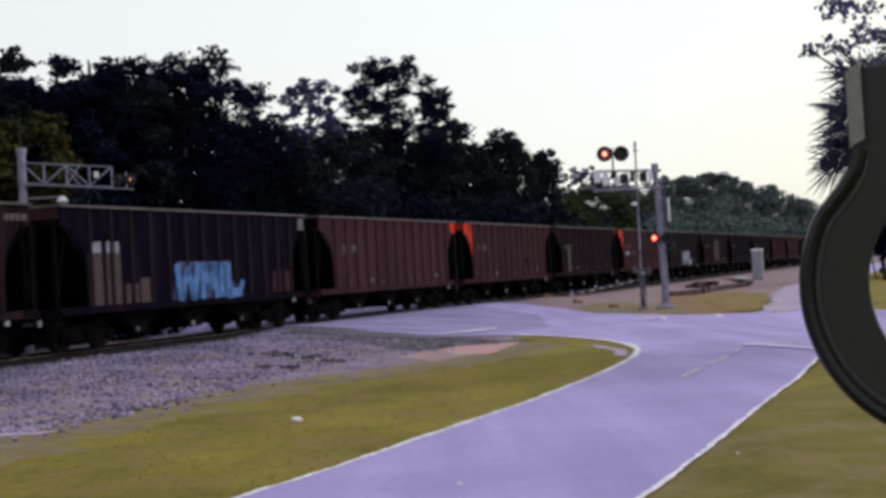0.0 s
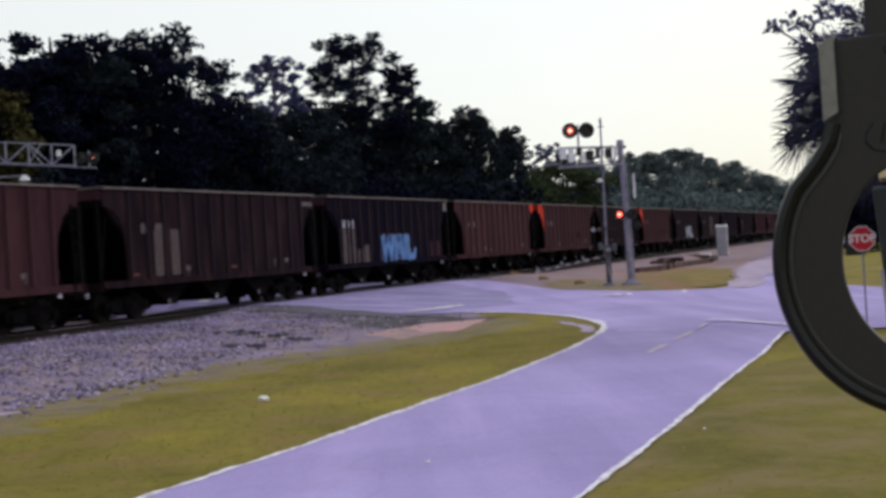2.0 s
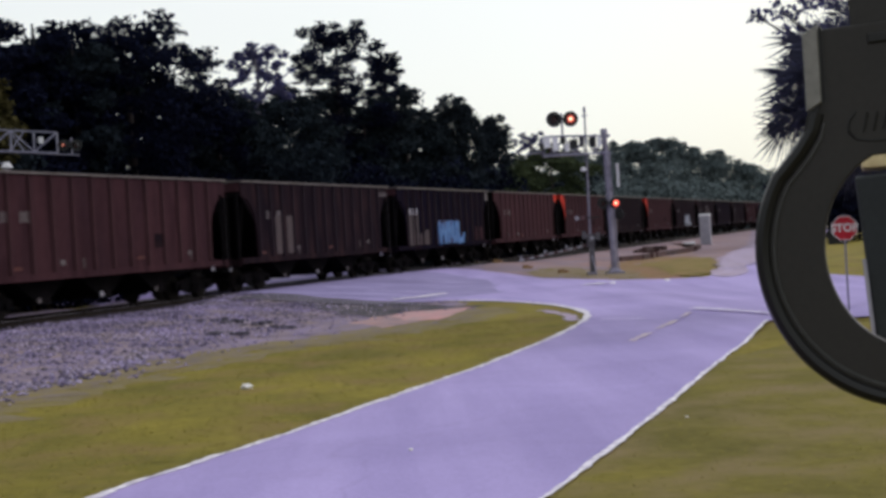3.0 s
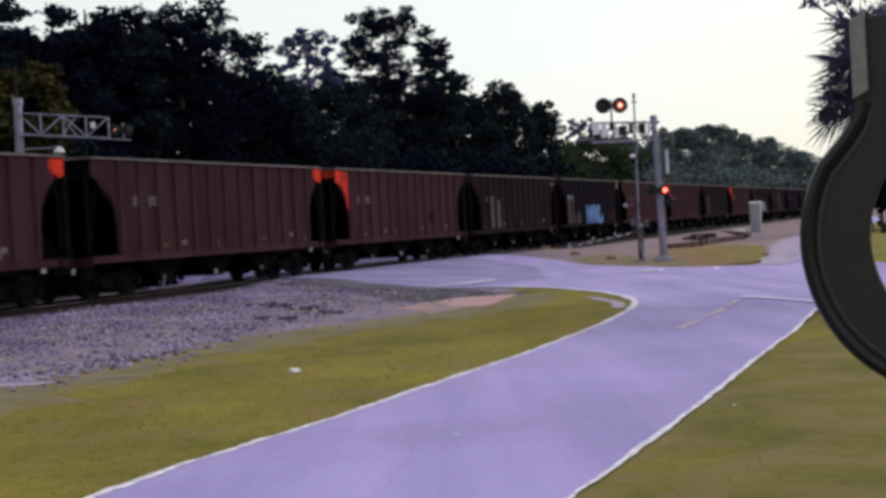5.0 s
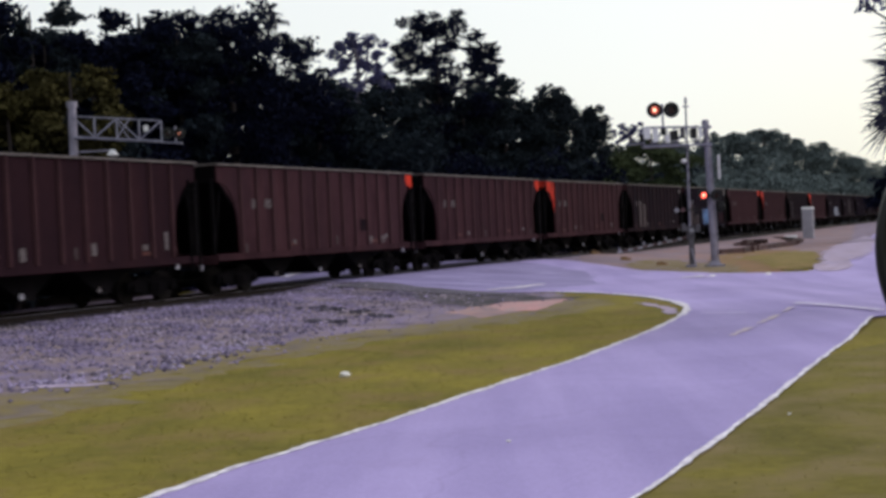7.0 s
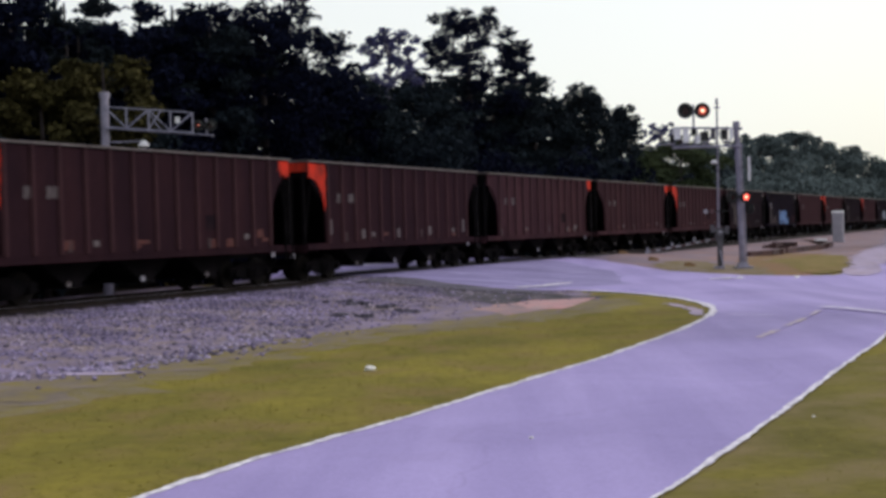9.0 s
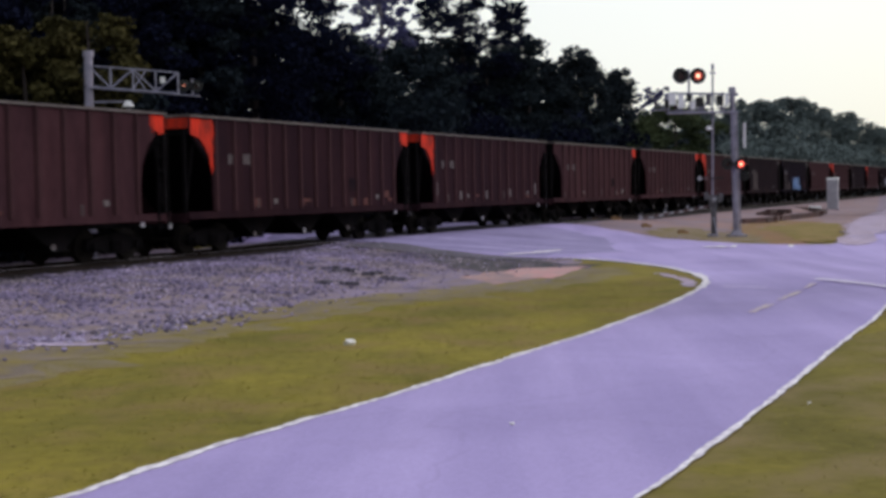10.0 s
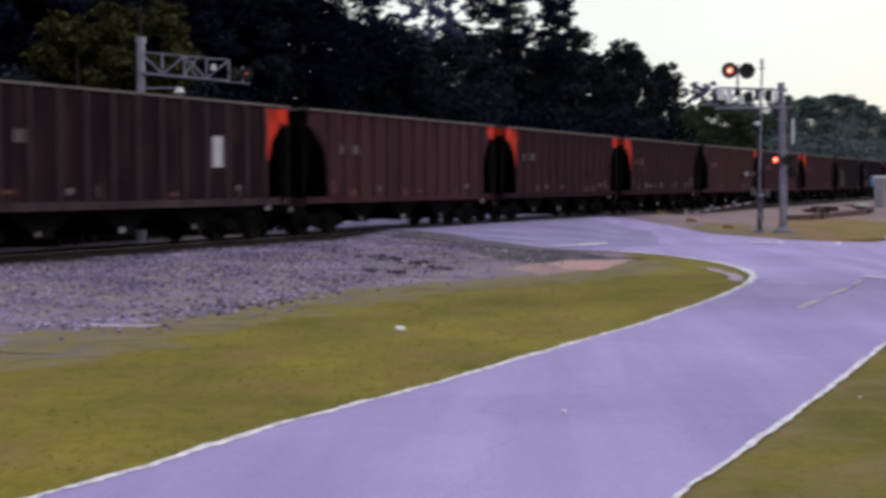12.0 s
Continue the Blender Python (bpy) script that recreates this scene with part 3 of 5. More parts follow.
# Train shadow on the crossing, painted as a dark sheet over the road.
sheet("crossing_panel", [xy(22.35, 44.5), xy(22.2, 55), xy(21.9, 60), xy(21.4, 64), xy(25.4, 64), xy(25.4, 44.5)], 0.024, PATCHED, "dark sheet painting train shadow between the rails", "crossing", rough=0.12, seed=13)
sheet("pale_patch", [(-7.3, 20.7), (-6.9, 21.1), (-6.2, 20.9), (-5.8, 21.0), (-6.0, 20.6), (-6.6, 20.55)], 0.018, PALE_DUST, "pale dust drifted over the gravel edge", "gravel", rough=0.12, seed=42)
ribbon("edge_line", EDGE_LEFT[:-1] + [(3.2, 42.4), (2.5, 43.2)], 0.105, 0.022, WHITE_LINE, "worn white edge line along the road", wobble=0.030)
ribbon("edge_line", [EDGE_RIGHT[i] for i in range(len(EDGE_RIGHT) - 1, 8, -1)], 0.072, 0.022, WHITE_LINE, "broken white edge line along the verge", seed=4, wobble=0.020)
ribbon("edge_line", [(4.45, 30.0), (4.82, 31.6), (5.02, 33.2), (5.05, 35.0), (4.80, 37.5), (4.25, 39.8), (3.60, 41.6), (2.9, 43.0), (2.2, 43.7)], 0.21, 0.027, WHITE_LINE, "bright white edge line round the corner", seed=9, wobble=0.03)
ribbon("road_edge", [(4.2, 35.5), (4.45, 33.8), (4.52, 32.4), (4.36, 30.6)], 0.26, 0.012, PALE_DUST, "pale gravel sliver inside the corner line", seed=8, wobble=0.09)
ribbon("stop_line", [xy(30.4, 53.0), xy(29.6, 57), xy(28.2, 61)], 0.6, 0.026, WHITE_LINE, "white stop line beyond the track", seed=14, wobble=0.04)
ribbon("stop_line", [(7.26, 31.45), (8.6, 29.1)], 0.30, 0.032, WHITE_LINE, "white stop line across the lane", wobble=0.03)
ribbon("stop_line", [(0.35, 45.0), (1.3, 46.3), (2.3, 48.3)], 0.26, 0.026, WHITE_LINE, "worn white stop line before the crossing", wobble=0.05)
ribbon("stop_line", [(7.3, 48.6), (8.0, 49.7), (8.35, 50.6), (8.75, 50.5)], 0.30, 0.026, WHITE_LINE, "faded white bar on the asphalt", wobble=0.05)
ribbon("stop_line", [(4.95, 30.45), (5.85, 29.8)], 0.22, 0.026, FADED_LINE, "faint worn paint bar on the asphalt", seed=17, wobble=0.05)
for a0, a1 in (((4.45, 24.1), (5.10, 25.7)), ((5.45, 26.6), (6.25, 28.55)), ((6.55, 29.3), (6.95, 30.3))):
    ribbon("lane_line", [a0, a1], 0.135, 0.028, YELLOW_LINE, "faded yellow centre line dash", wobble=0.03)

# ---- the track ----
def along(u, s, z=0.0, turn=0.0):
    """A pose on the plan with its x axis along the track."""
    x, y = xy(u, s)
    return pose(x, y, z, 0, 0, 90 - TRACK_DEG + turn)


for side in (-0.75, 0.75):
    rail = Shape().prism([(-0.07, 0), (0.07, 0), (0.07, 0.02), (0.012, 0.04), (0.012, 0.12), (0.036, 0.13), (0.036, 0.165), (-0.036, 0.165), (-0.036, 0.13), (-0.012, 0.12), (-0.012, 0.04), (-0.07, 0.02)], -90, 480, "x")
    running = tagged(part("rail", rail, RAIL, None, at=along(U_TRACK + side, 0, RAIL_Z - 0.168)), "rusty steel running rail with a worn head", "rail", "track rails", "structure")
    part("rail_head", Shape().prism([(-0.034, 0.1652), (0.034, 0.1652), (0.030, 0.170), (-0.030, 0.170)], -90, 480, "x"), RAIL_HEAD, running, "bright worn rail head")

# ---- the train ----
SPEED, GAP0, PITCH = 9.42, -16.9, 15.2     # metres a second, first coupling at the start, car to car
CACHE = {}


def cached(key, mat, build):
    if (key, mat.name) not in CACHE:
        CACHE[(key, mat.name)] = build().mesh(key, mat)
    return CACHE[(key, mat.name)]


ARCH = [(5.88, 1.2), (5.92, 2.1), (6.0, 2.5), (6.12, 2.8), (6.3, 3.05), (6.56, 3.26), (7.0, 3.38)]


def side_sheet():
    edge = ARCH + [(7.0, 3.86)]
    return Shape().prism([(-x, z) for x, z in reversed(edge)][::1] + edge, -0.025, 0.025)


def end_sheet():
    return Shape().prism([(6.98, 3.86), (6.98, 3.36), (4.55, 1.25), (4.45, 1.3), (6.88, 3.45), (6.88, 3.86)], -1.47, 1.47)


def hopper_bay():
    s = Shape().prism([(-1.3, 1.1), (1.3, 1.1), (0.30, 0.46), (-0.30, 0.46)], -1.15, 1.15)
    s.box((0, 0, 0.42), (0.62, 2.4, 0.10))
    return s


def rib():
    return Shape().prism([(-0.075, 0), (-0.05, -0.068), (0.05, -0.068), (0.075, 0)], 1.22, 3.86, "z")


def chord():
    s = Shape()
    for y in (-1.53, 1.53):
        s.box((0, y, 3.892), (14.1, 0.12, 0.064))
    for x in (-6.98, 6.98):
        s.box((x, 0, 3.90), (0.12, 2.94, 0.075))
    return s


def side_sill():
    return Shape().prism([(-0.045, 1.02), (-0.075, 1.02), (-0.075, 1.045), (-0.045, 1.05), (-0.045, 1.22), (0.045, 1.22), (0.045, 1.02)], -7.15, 7.15, "x")


def centre_sill():
    return Shape().box((0, 0, 0.98), (14.6, 0.36, 0.28))


def end_sill():
    return Shape().box((7.12, 0, 1.06), (0.16, 2.9, 0.26))


def ladder():
    s = Shape()
    for x in (0.0, 0.42):
        s.beam((x, 0, 0.75), (x, 0, 3.4), 0.05)
    for i in range(7):
        s.beam((0.02, 0, 0.85 + 0.38 * i), (0.40, 0, 0.85 + 0.38 * i), 0.028)
    return s


def post():
    return Shape().beam((0, 0, 1.1), (0, 0, 3.5), 0.09).beam((0, 0, 1.2), (-0.45, 0, 3.3), 0.05)


def bogie_frame():
    s = Shape()
    for y in (-1.02, 1.02):
        s.prism([(-1.15, 0.32), (-1.15, 0.58), (-0.75, 0.66), (-0.35, 0.72), (0.35, 0.72), (0.75, 0.66), (1.15, 0.58), (1.15, 0.32), (0.7, 0.34), (0.35, 0.2), (-0.35, 0.2), (-0.7, 0.34)], y - 0.06, y + 0.06)
        for x in (-0.88, 0.88):
            s.tube((x, y - 0.14, 0.42), (x, y + 0.14, 0.42), 0.12, n=10)
        for x in (-0.16, 0, 0.16):
            s.tube((x, y * 1.1, 0.3), (x, y * 1.1, 0.55), 0.06, n=8)
    s.box((0, 0, 0.62), (0.34, 2.2, 0.24))
    return s


def wheelset():
    s = Shape()
    s.tube((0, -0.95, 0), (0, 0.95, 0), 0.075, n=8)
    for y in (-0.75, 0.75):
        g = 1 if y > 0 else -1
        s.tube((0, y - 0.065, 0), (0, y + 0.065, 0), 0.42, n=20)
        s.tube((0, y - 0.085 * g, 0), (0, y - 0.06 * g, 0), 0.455, n=20)
        s.tube((0, y + 0.06 * g, 0), (0, y + 0.10 * g, 0), 0.16, 0.12, n=12)
        for k in range(3):
            c, w = math.cos(k * 2.09), math.sin(k * 2.09)
            s.box((0.25 * c, y + 0.07 * g, 0.25 * w), (0.10, 0.02, 0.10))
    return s


def coupler():
    s = Shape().box((0.25, 0, 0.82), (0.7, 0.16, 0.18))
    s.box((0.62, 0.02, 0.82), (0.22, 0.30, 0.28))
    s.tube((0.1, 0.35, 0.75), (0.45, 0.42, 0.55), 0.03)
    return s


def corner_paint():
    return Shape().prism([(5.92, 3.84), (6.20, 3.80), (6.98, 3.84), (6.98, 3.39), (6.56, 3.27), (6.31, 3.06), (6.13, 2.82), (6.02, 2.54), (5.95, 2.25), (5.90, 2.5), (5.92, 2.8), (5.84, 2.98), (5.88, 3.22), (5.80, 3.4), (5.86, 3.66)], -0.004, 0.004)


def corner_mark():
    return Shape().prism([(6.36, 3.84), (6.98, 3.84), (6.98, 3.39), (6.72, 3.31), (6.60, 3.28), (6.56, 3.5), (6.48, 3.34), (6.42, 3.56), (6.38, 3.5)], -0.004, 0.004)


def end_band():
    return Shape().box((6.995, 0, 3.70), (0.03, 2.95, 0.30))


def slab(w, h):
    return lambda: Shape().prism([(-w / 2, -h / 2), (w / 2, -h / 2 + 0.01), (w / 2 - 0.01, h / 2), (-w / 2, h / 2)], -0.005, 0.005)


def bars(w, h, n):
    """Unreadable lettering: plain upright bars."""
    def build():
        s = Shape()
        for i in range(n):
            x = -w / 2 + w * (i + 0.5) / n
            s.box((x, 0, 0), (w / n * 0.62, 0.008, h * (0.9 if i % 2 else 1.0)))
        return s
    return build


def graffiti(car, mat, x, label, under=None):
    """Thick, close-set spray-can strokes of four block letters over a thin halo, one part each."""
    if under:
        halo = Shape().prism([(-1.85, 1.12), (-1.5, 2.36), (0.2, 2.34), (1.6, 2.36), (1.66, 1.75), (2.0, 1.6), (2.34, 1.66), (2.3, 1.14)], -0.003, 0.003)
        part("spray_halo", halo, under, car, "thin violet overspray", at=pose(x, -1.536, 0))
    strokes = [((-1.62, 2.28), (-1.42, 1.2), 0.30), ((-1.42, 1.2), (-1.02, 2.2), 0.26), ((-1.02, 2.2), (-0.72, 1.2), 0.26), ((-0.72, 1.2), (-0.42, 2.3), 0.30),
               ((-0.2, 1.2), (-0.1, 2.3), 0.30), ((-0.1, 2.3), (0.28, 1.5), 0.24), ((0.28, 1.5), (0.52, 2.3), 0.26), ((0.52, 2.3), (0.66, 1.2), 0.30),
               ((0.95, 1.22), (0.98, 2.3), 0.26), ((0.98, 2.22), (1.3, 2.1), 0.22), ((1.36, 2.3), (1.34, 1.2), 0.32), ((1.3, 1.3), (2.2, 1.36), 0.30), ((2.12, 1.4), (2.26, 1.72), 0.20)]
    for (a0, b0), (a1, b1), w in strokes:
        d = math.hypot(a1 - a0, b1 - b0)
        nx, nz = -(b1 - b0) / d * w / 2, (a1 - a0) / d * w / 2
        s = Shape().prism([(a0 - nx, b0 - nz), (a1 - nx, b1 - nz), (a1 + nx, b1 + nz), (a0 + nx, b0 + nz)], -0.005, 0.005)
        part("spray_stroke", s, mat, car, label, at=pose(x, -1.605, 0))


def freight_car(mat, label, orange=""):
    """A hopper car: ribbed sides, sloped ends, discharge bays, two bogies."""
    rib_mat = RIB_RED if mat in (CAR_RED, CAR_BROWN) else (RIB_LIT if orange else RIB_DARK)
    # With the palest ribs, the sill's bright lower line is painted in too.
    sill_mat = RIB_LIT if rib_mat is RIB_LIT else mat
    car = thing("hopper_car", label, "freight car", group="cars of the train")
    for y in (-1.5, 1.5):
        part("side_sheet", cached("side_sheet", mat, side_sheet), mat, car, at=pose(0, y, 0))
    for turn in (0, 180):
        part("end_sheet", cached("end_sheet", INSIDE, end_sheet), INSIDE, car, "sloping end sheet, gap shade painted near-black", at=pose(0, 0, 0, 0, 0, turn))
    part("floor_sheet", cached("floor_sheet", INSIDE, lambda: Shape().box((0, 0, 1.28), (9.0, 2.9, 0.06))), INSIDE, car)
    part("top_chord", cached("top_chord", CHORD, chord), CHORD, car, "steel top edge, sky light painted pale")
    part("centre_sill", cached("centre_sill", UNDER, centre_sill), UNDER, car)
    for y, turn in ((-1.5, 0), (1.5, 180)):
        part("side_sill", cached("side_sill", sill_mat, side_sill), sill_mat, car, at=pose(0, y, 0, 0, 0, turn))
        part("end_sill", cached("end_sill", mat, end_sill), mat, car, at=pose(0, 0, 0, 0, 0, turn))
    for i in range(13):
        x = -5.76 + 0.96 * i
        part("rib", cached("rib", rib_mat, rib), rib_mat, car, at=pose(x, -1.525, 0))
        part("rib", cached("rib", rib_mat, rib), rib_mat, car, at=pose(x, 1.525, 0, 0, 0, 180))
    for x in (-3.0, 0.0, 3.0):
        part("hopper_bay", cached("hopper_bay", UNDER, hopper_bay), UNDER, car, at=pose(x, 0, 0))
        part("door_latch", cached("door_latch", PLACARD if x == 0 else STENCIL, lambda: Shape().prism([(-0.07, 0.42), (0.07, 0.42), (0.03, 0.56), (-0.03, 0.56)], -1.24, -1.20)), PLACARD if x == 0 else STENCIL, car, "pale steel latch", at=pose(x - 0.25, 0, 0))
    for x, turn in ((7.1, 0), (-7.1, 180)):
        for y in (-1.38, 1.38):
            part("end_post", cached("end_post", UNDER, post), UNDER, car, at=pose(x, y if turn == 0 else -y, 0, 0, 0, turn))
        part("coupler", cached("coupler", UNDER, coupler), UNDER, car, at=pose(x, 0, 0, 0, 0, turn))
    part("ladder", cached("ladder", UNDER, ladder), UNDER, car, at=pose(6.62, -1.56, 0))
    part("ladder", cached("ladder", UNDER, ladder), UNDER, car, at=pose(-6.62, 1.56, 0, 0, 0, 180))
    part("grab_rail", cached("grab_rail", STENCIL, lambda: Shape().tube((7.04, -1.53, 1.15), (7.04, -1.53, 3.36), 0.022, n=6)), STENCIL, car, "pale worn grab rail")
    part("corner_step", cached("corner_step", PLACARD, lambda: Shape().box((0, 0, 0.86), (0.12, 0.05, 0.16))), PLACARD, car, "pale corner step bracket", at=pose(7.15, -1.5, 0))
    part("corner_step", cached("corner_step", PLACARD, lambda: Shape().box((0, 0, 0.86), (0.12, 0.05, 0.16))), PLACARD, car, "pale corner step bracket", at=pose(5.95, -1.5, 0.1))
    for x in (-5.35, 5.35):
        bogie = part("bogie", cached("bogie", UNDER, bogie_frame), UNDER, car, "cast steel bogie frame, underside shade painted near-black", at=pose(x, 0, 0))
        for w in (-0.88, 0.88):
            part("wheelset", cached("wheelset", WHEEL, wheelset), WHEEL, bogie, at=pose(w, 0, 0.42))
    for end in orange:
        turn = 0 if end == "R" else 180
        narrow = end == "R" and mat is not CAR_DARK
        key, build = ("corner_mark", corner_mark) if narrow else ("corner_paint", corner_paint)
        part("corner_paint", cached(key, ORANGE, build), ORANGE, car, "bright orange painted corner", at=pose(0, -1.531, 0) if end == "R" else pose(0, -1.531, 0) @ Matrix.Diagonal((-1, 1, 1, 1)))
        part("end_band", cached("end_band", ORANGE, end_band), ORANGE, car, "bright orange end band", at=pose(0, 0, 0, 0, 0, turn))
    if mat in (CAR_DARK, CAR_BLUE) and not orange:
        for turn in (0, 180):
            part("end_band", cached("end_band", CAR_RED, end_band), CAR_RED, car, "red-brown end band", at=pose(0, 0, 0, 0, 0, turn))
    return car


def decal(car, name, key, build, mat, x, z, label=""):
    part(name, cached(key, mat, build), mat, car, label, at=pose(x, -1.532, z))


STYLES = {-6: ("brown", ""), -5: ("brown", "L"), -4: ("dark", "R"), -3: ("red", "R"), -2: ("brown", "LR"), -1: ("brown", "L"), 0: ("red", "R"), 1: ("red", "R"), 2: ("red", "L"),
          3: ("dark", ""), 4: ("blue", ""), 5: ("red", "R"), 6: ("red", "L"), 7: ("dark", ""), 8: ("red", "L"), 9: ("dark", ""), 10: ("dark", ""), 11: ("blue", ""), 12: ("dark", ""), 13: ("brown", "")}
PAINT = {"brown": (CAR_BROWN, "rust-brown ribbed steel hopper car on the rails"), "red": (CAR_RED, "oxide-red ribbed steel hopper car on the rails"),
         "dark": (CAR_DARK, "dark sooty brown hopper car on the rails"), "blue": (CAR_BLUE, "blue-black hopper car on the rails")}
CARS = {}
for k in range(-6, 25):
    style, ends = STYLES.get(k, (("dark", ""), ("brown", ""), ("red", "R"), ("dark", ""))[k % 4])
    mat, label = PAINT[style]
    if ends:
        label = label.replace(" on the rails", " with orange-painted end" + ("s" if len(ends) > 1 else ""))
    if k == 4:
        label = "blue-black hopper car with light blue graffiti and tan patches"
    if k == -4:
        label = "dark brown hopper car with a white placard and orange corner"
    CARS[k] = car = freight_car(mat, label, ends)
    if k != 4:
        decal(car, "stencil", "stencil_a", bars(0.42, 0.30, 3), STENCIL, -4.9, 2.72, "faded white unreadable lettering")
        decal(car, "stencil", "stencil_a", bars(0.42, 0.30, 3), STENCIL, -4.1, 2.72, "faded white unreadable lettering")
        decal(car, "small_mark", "mark_a", slab(0.22, 0.16), STENCIL, 4.45, 1.52)
        decal(car, "small_mark", "mark_a", slab(0.22, 0.16), STENCIL, -2.5, 1.46)
        for j in range(4):
            x = -6.0 + (k * 5 + j * 3) % 12 + 0.5
            decal(car, "scuff", "scuff_%d" % (j % 2), slab(0.10 + 0.3 * (j % 2), 0.30 - 0.2 * (j % 2)), (TAN, RUST)[j % 2], x, 1.36 + 0.05 * ((k + j) % 3), "rubbed rusty scuff")
    if style in ("brown", "red") and k % 2 == 0:
        decal(car, "rust_patch", "patch_b", slab(0.55, 0.42), CAR_DARK, 2.6, 1.95, "dark rubbed patch")
for x, z, w, h, mat in ((-5.59, 1.75, 0.16, 0.5, STENCIL), (-3.26, 1.49, 0.2, 0.32, STENCIL), (-0.49, 1.49, 0.2, 0.32, STENCIL), (2.23, 1.54, 0.2, 0.3, STENCIL), (5.45, 1.68, 0.16, 0.36, STENCIL)):
    decal(CARS[-1], "small_mark", "row_mark%d" % (100 * w + h), slab(w, h), mat, x, z, "small pale painted mark")
for k, x, z in ((-2, 5.2, 1.6), (-2, 3.55, 1.36), (-2, 2.76, 1.36), (-2, -0.87, 1.42), (-2, -3.55, 1.44), (-3, -5.6, 1.61), (-3, -4.25, 1.34), (-3, -0.68, 1.32)):
    decal(CARS[k], "rust_patch", "rust_square", slab(0.34, 0.24), RUST, x, z, "bright rusty scuff")
for x in (3.16, 4.2):
    decal(CARS[0], "stencil", "stencil_low", bars(0.34, 0.26, 2), STENCIL, x, 1.42, "faded white unreadable lettering")
car = CARS[-4]
decal(car, "placard", "placard", slab(0.48, 0.85), PLACARD, 3.45, 2.5, "blank white placard")
car = CARS[3]
for x in (-4.05, -3.1):
    decal(car, "paint_patch", "patch_tall", slab(0.72, 1.40), TAN, x, 1.98, "tan repainted patch")
decal(car, "stencil", "stencil_d", bars(0.9, 0.18, 4), STENCIL, 6.42, 3.56, "pale unreadable lettering")
car = CARS[4]
for x, w in ((-5.55, 0.62), (-4.72, 0.66)):
    decal(car, "paint_patch", "patch_c%d" % (w * 100), slab(w, 1.45), TAN, x, 1.92, "tan repainted patch")
    decal(car, "stencil", "stencil_c%d" % (w * 100), bars(w * 0.95, 0.34, 3), PLACARD, x, 2.78, "bright white unreadable lettering")
    decal(car, "small_mark", "mark_c", bars(0.3, 0.2, 2), PLACARD, x - 0.1, 1.32, "small white mark")
decal(car, "paint_patch", "patch_d", slab(0.62, 0.55), TAN, -3.85, 1.5, "tan repainted patch")
decal(car, "paint_patch", "patch_e", slab(0.62, 0.72), TAN, -3.12, 1.56, "tan repainted patch")
decal(car, "paint_patch", "patch_f", slab(0.62, 0.72), CAR_RED, 4.75, 1.62, "reddish repainted patch")
decal(car, "paint_patch", "patch_f2", slab(0.42, 0.72), CAR_RED, 5.5, 1.62, "reddish repainted patch")
decal(car, "small_mark", "mark_f", bars(0.3, 0.26, 2), PLACARD, 5.5, 1.45, "small white mark")
decal(car, "paint_patch", "patch_h", slab(0.44, 0.42), STENCIL, 6.7, 3.58, "pale patch at the top corner")
graffiti(car, SPRAY_BLUE, 0.0, "light blue spray-painted stroke", SPRAY_VIOLET)
car = CARS[9]
graffiti(car, SPRAY_PALE, 0.6, "pale spray-painted stroke")
car = CARS[10]
decal(car, "paint_patch", "patch_g", slab(2.6, 1.9), TAN, 0.5, 2.3, "large tan repainted patch")
for k in (7, 12, 16, 20):
    decal(CARS[k], "paint_patch", "patch_tall", slab(0.72, 1.40), TAN, -4.4, 1.98, "tan repainted patch")


# ---- crossing signals ----
def lamp_head(parent, at, r, name="lamp_head"):
    """A round black backing disc with hood and dark lens; faces -y."""
    disc = Shape()
    n = 28
    ring = [(r * math.cos(2 * math.pi * i / n), r * math.sin(2 * math.pi * i / n)) for i in range(n)]
    disc.prism(ring, -0.02, 0.02)
    disc.tube((0, 0, 0), (0, 0.16, 0), r * 0.45, r * 0.3, n=16)
    head = part(name, disc, BLACK, parent, "round black lamp backing disc", at=at)
    hood = Shape()
    for i in range(14):
        a0, a1 = math.pi * (i / 14 * 1.3 - 0.15), math.pi * ((i + 1) / 14 * 1.3 - 0.15)
        q = r * 0.52
        hood.raw([(q * math.cos(a0), -0.02, q * math.sin(a0)), (q * math.cos(a1), -0.02, q * math.sin(a1)), (q * math.cos(a1), -0.24, q * math.sin(a1)), (q * math.cos(a0), -0.24, q * math.sin(a0)),
                  (q * 1.06 * math.cos(a0), -0.02, q * 1.06 * math.sin(a0)), (q * 1.06 * math.cos(a1), -0.02, q * 1.06 * math.sin(a1)), (q * 1.06 * math.cos(a1), -0.24, q * 1.06 * math.sin(a1)), (q * 1.06 * math.cos(a0), -0.24, q * 1.06 * math.sin(a0))],
                 ((0, 1, 2, 3), (7, 6, 5, 4), (3, 2, 6, 7), (0, 3, 7, 4), (1, 5, 6, 2)))
    part("hood", hood.mesh("hood", BLACK, weld=True), BLACK, head)
    part("lens", Shape().tube((0, -0.022, 0), (0, -0.05, 0), r * 0.5, r * 0.42, n=20), LENS_OFF, head, "dark red glass lens")
    return head


def lit_lens(parent, at, r, glass=None):
    """The glowing glass of whichever lamp of a pair is alight."""
    lens = part("lit_lens", Shape().tube((0, -0.055, 0), (0, -0.07, 0), r * 0.52, r * 0.44, n=20), glass or LENS_ON, parent, "glowing red lens", at=at)
    part("bulb", Shape().tube((0, -0.071, 0), (0, -0.085, 0), r * 0.24, r * 0.18, n=14), BULB, lens, "bright hot centre of the lamp")
    return lens


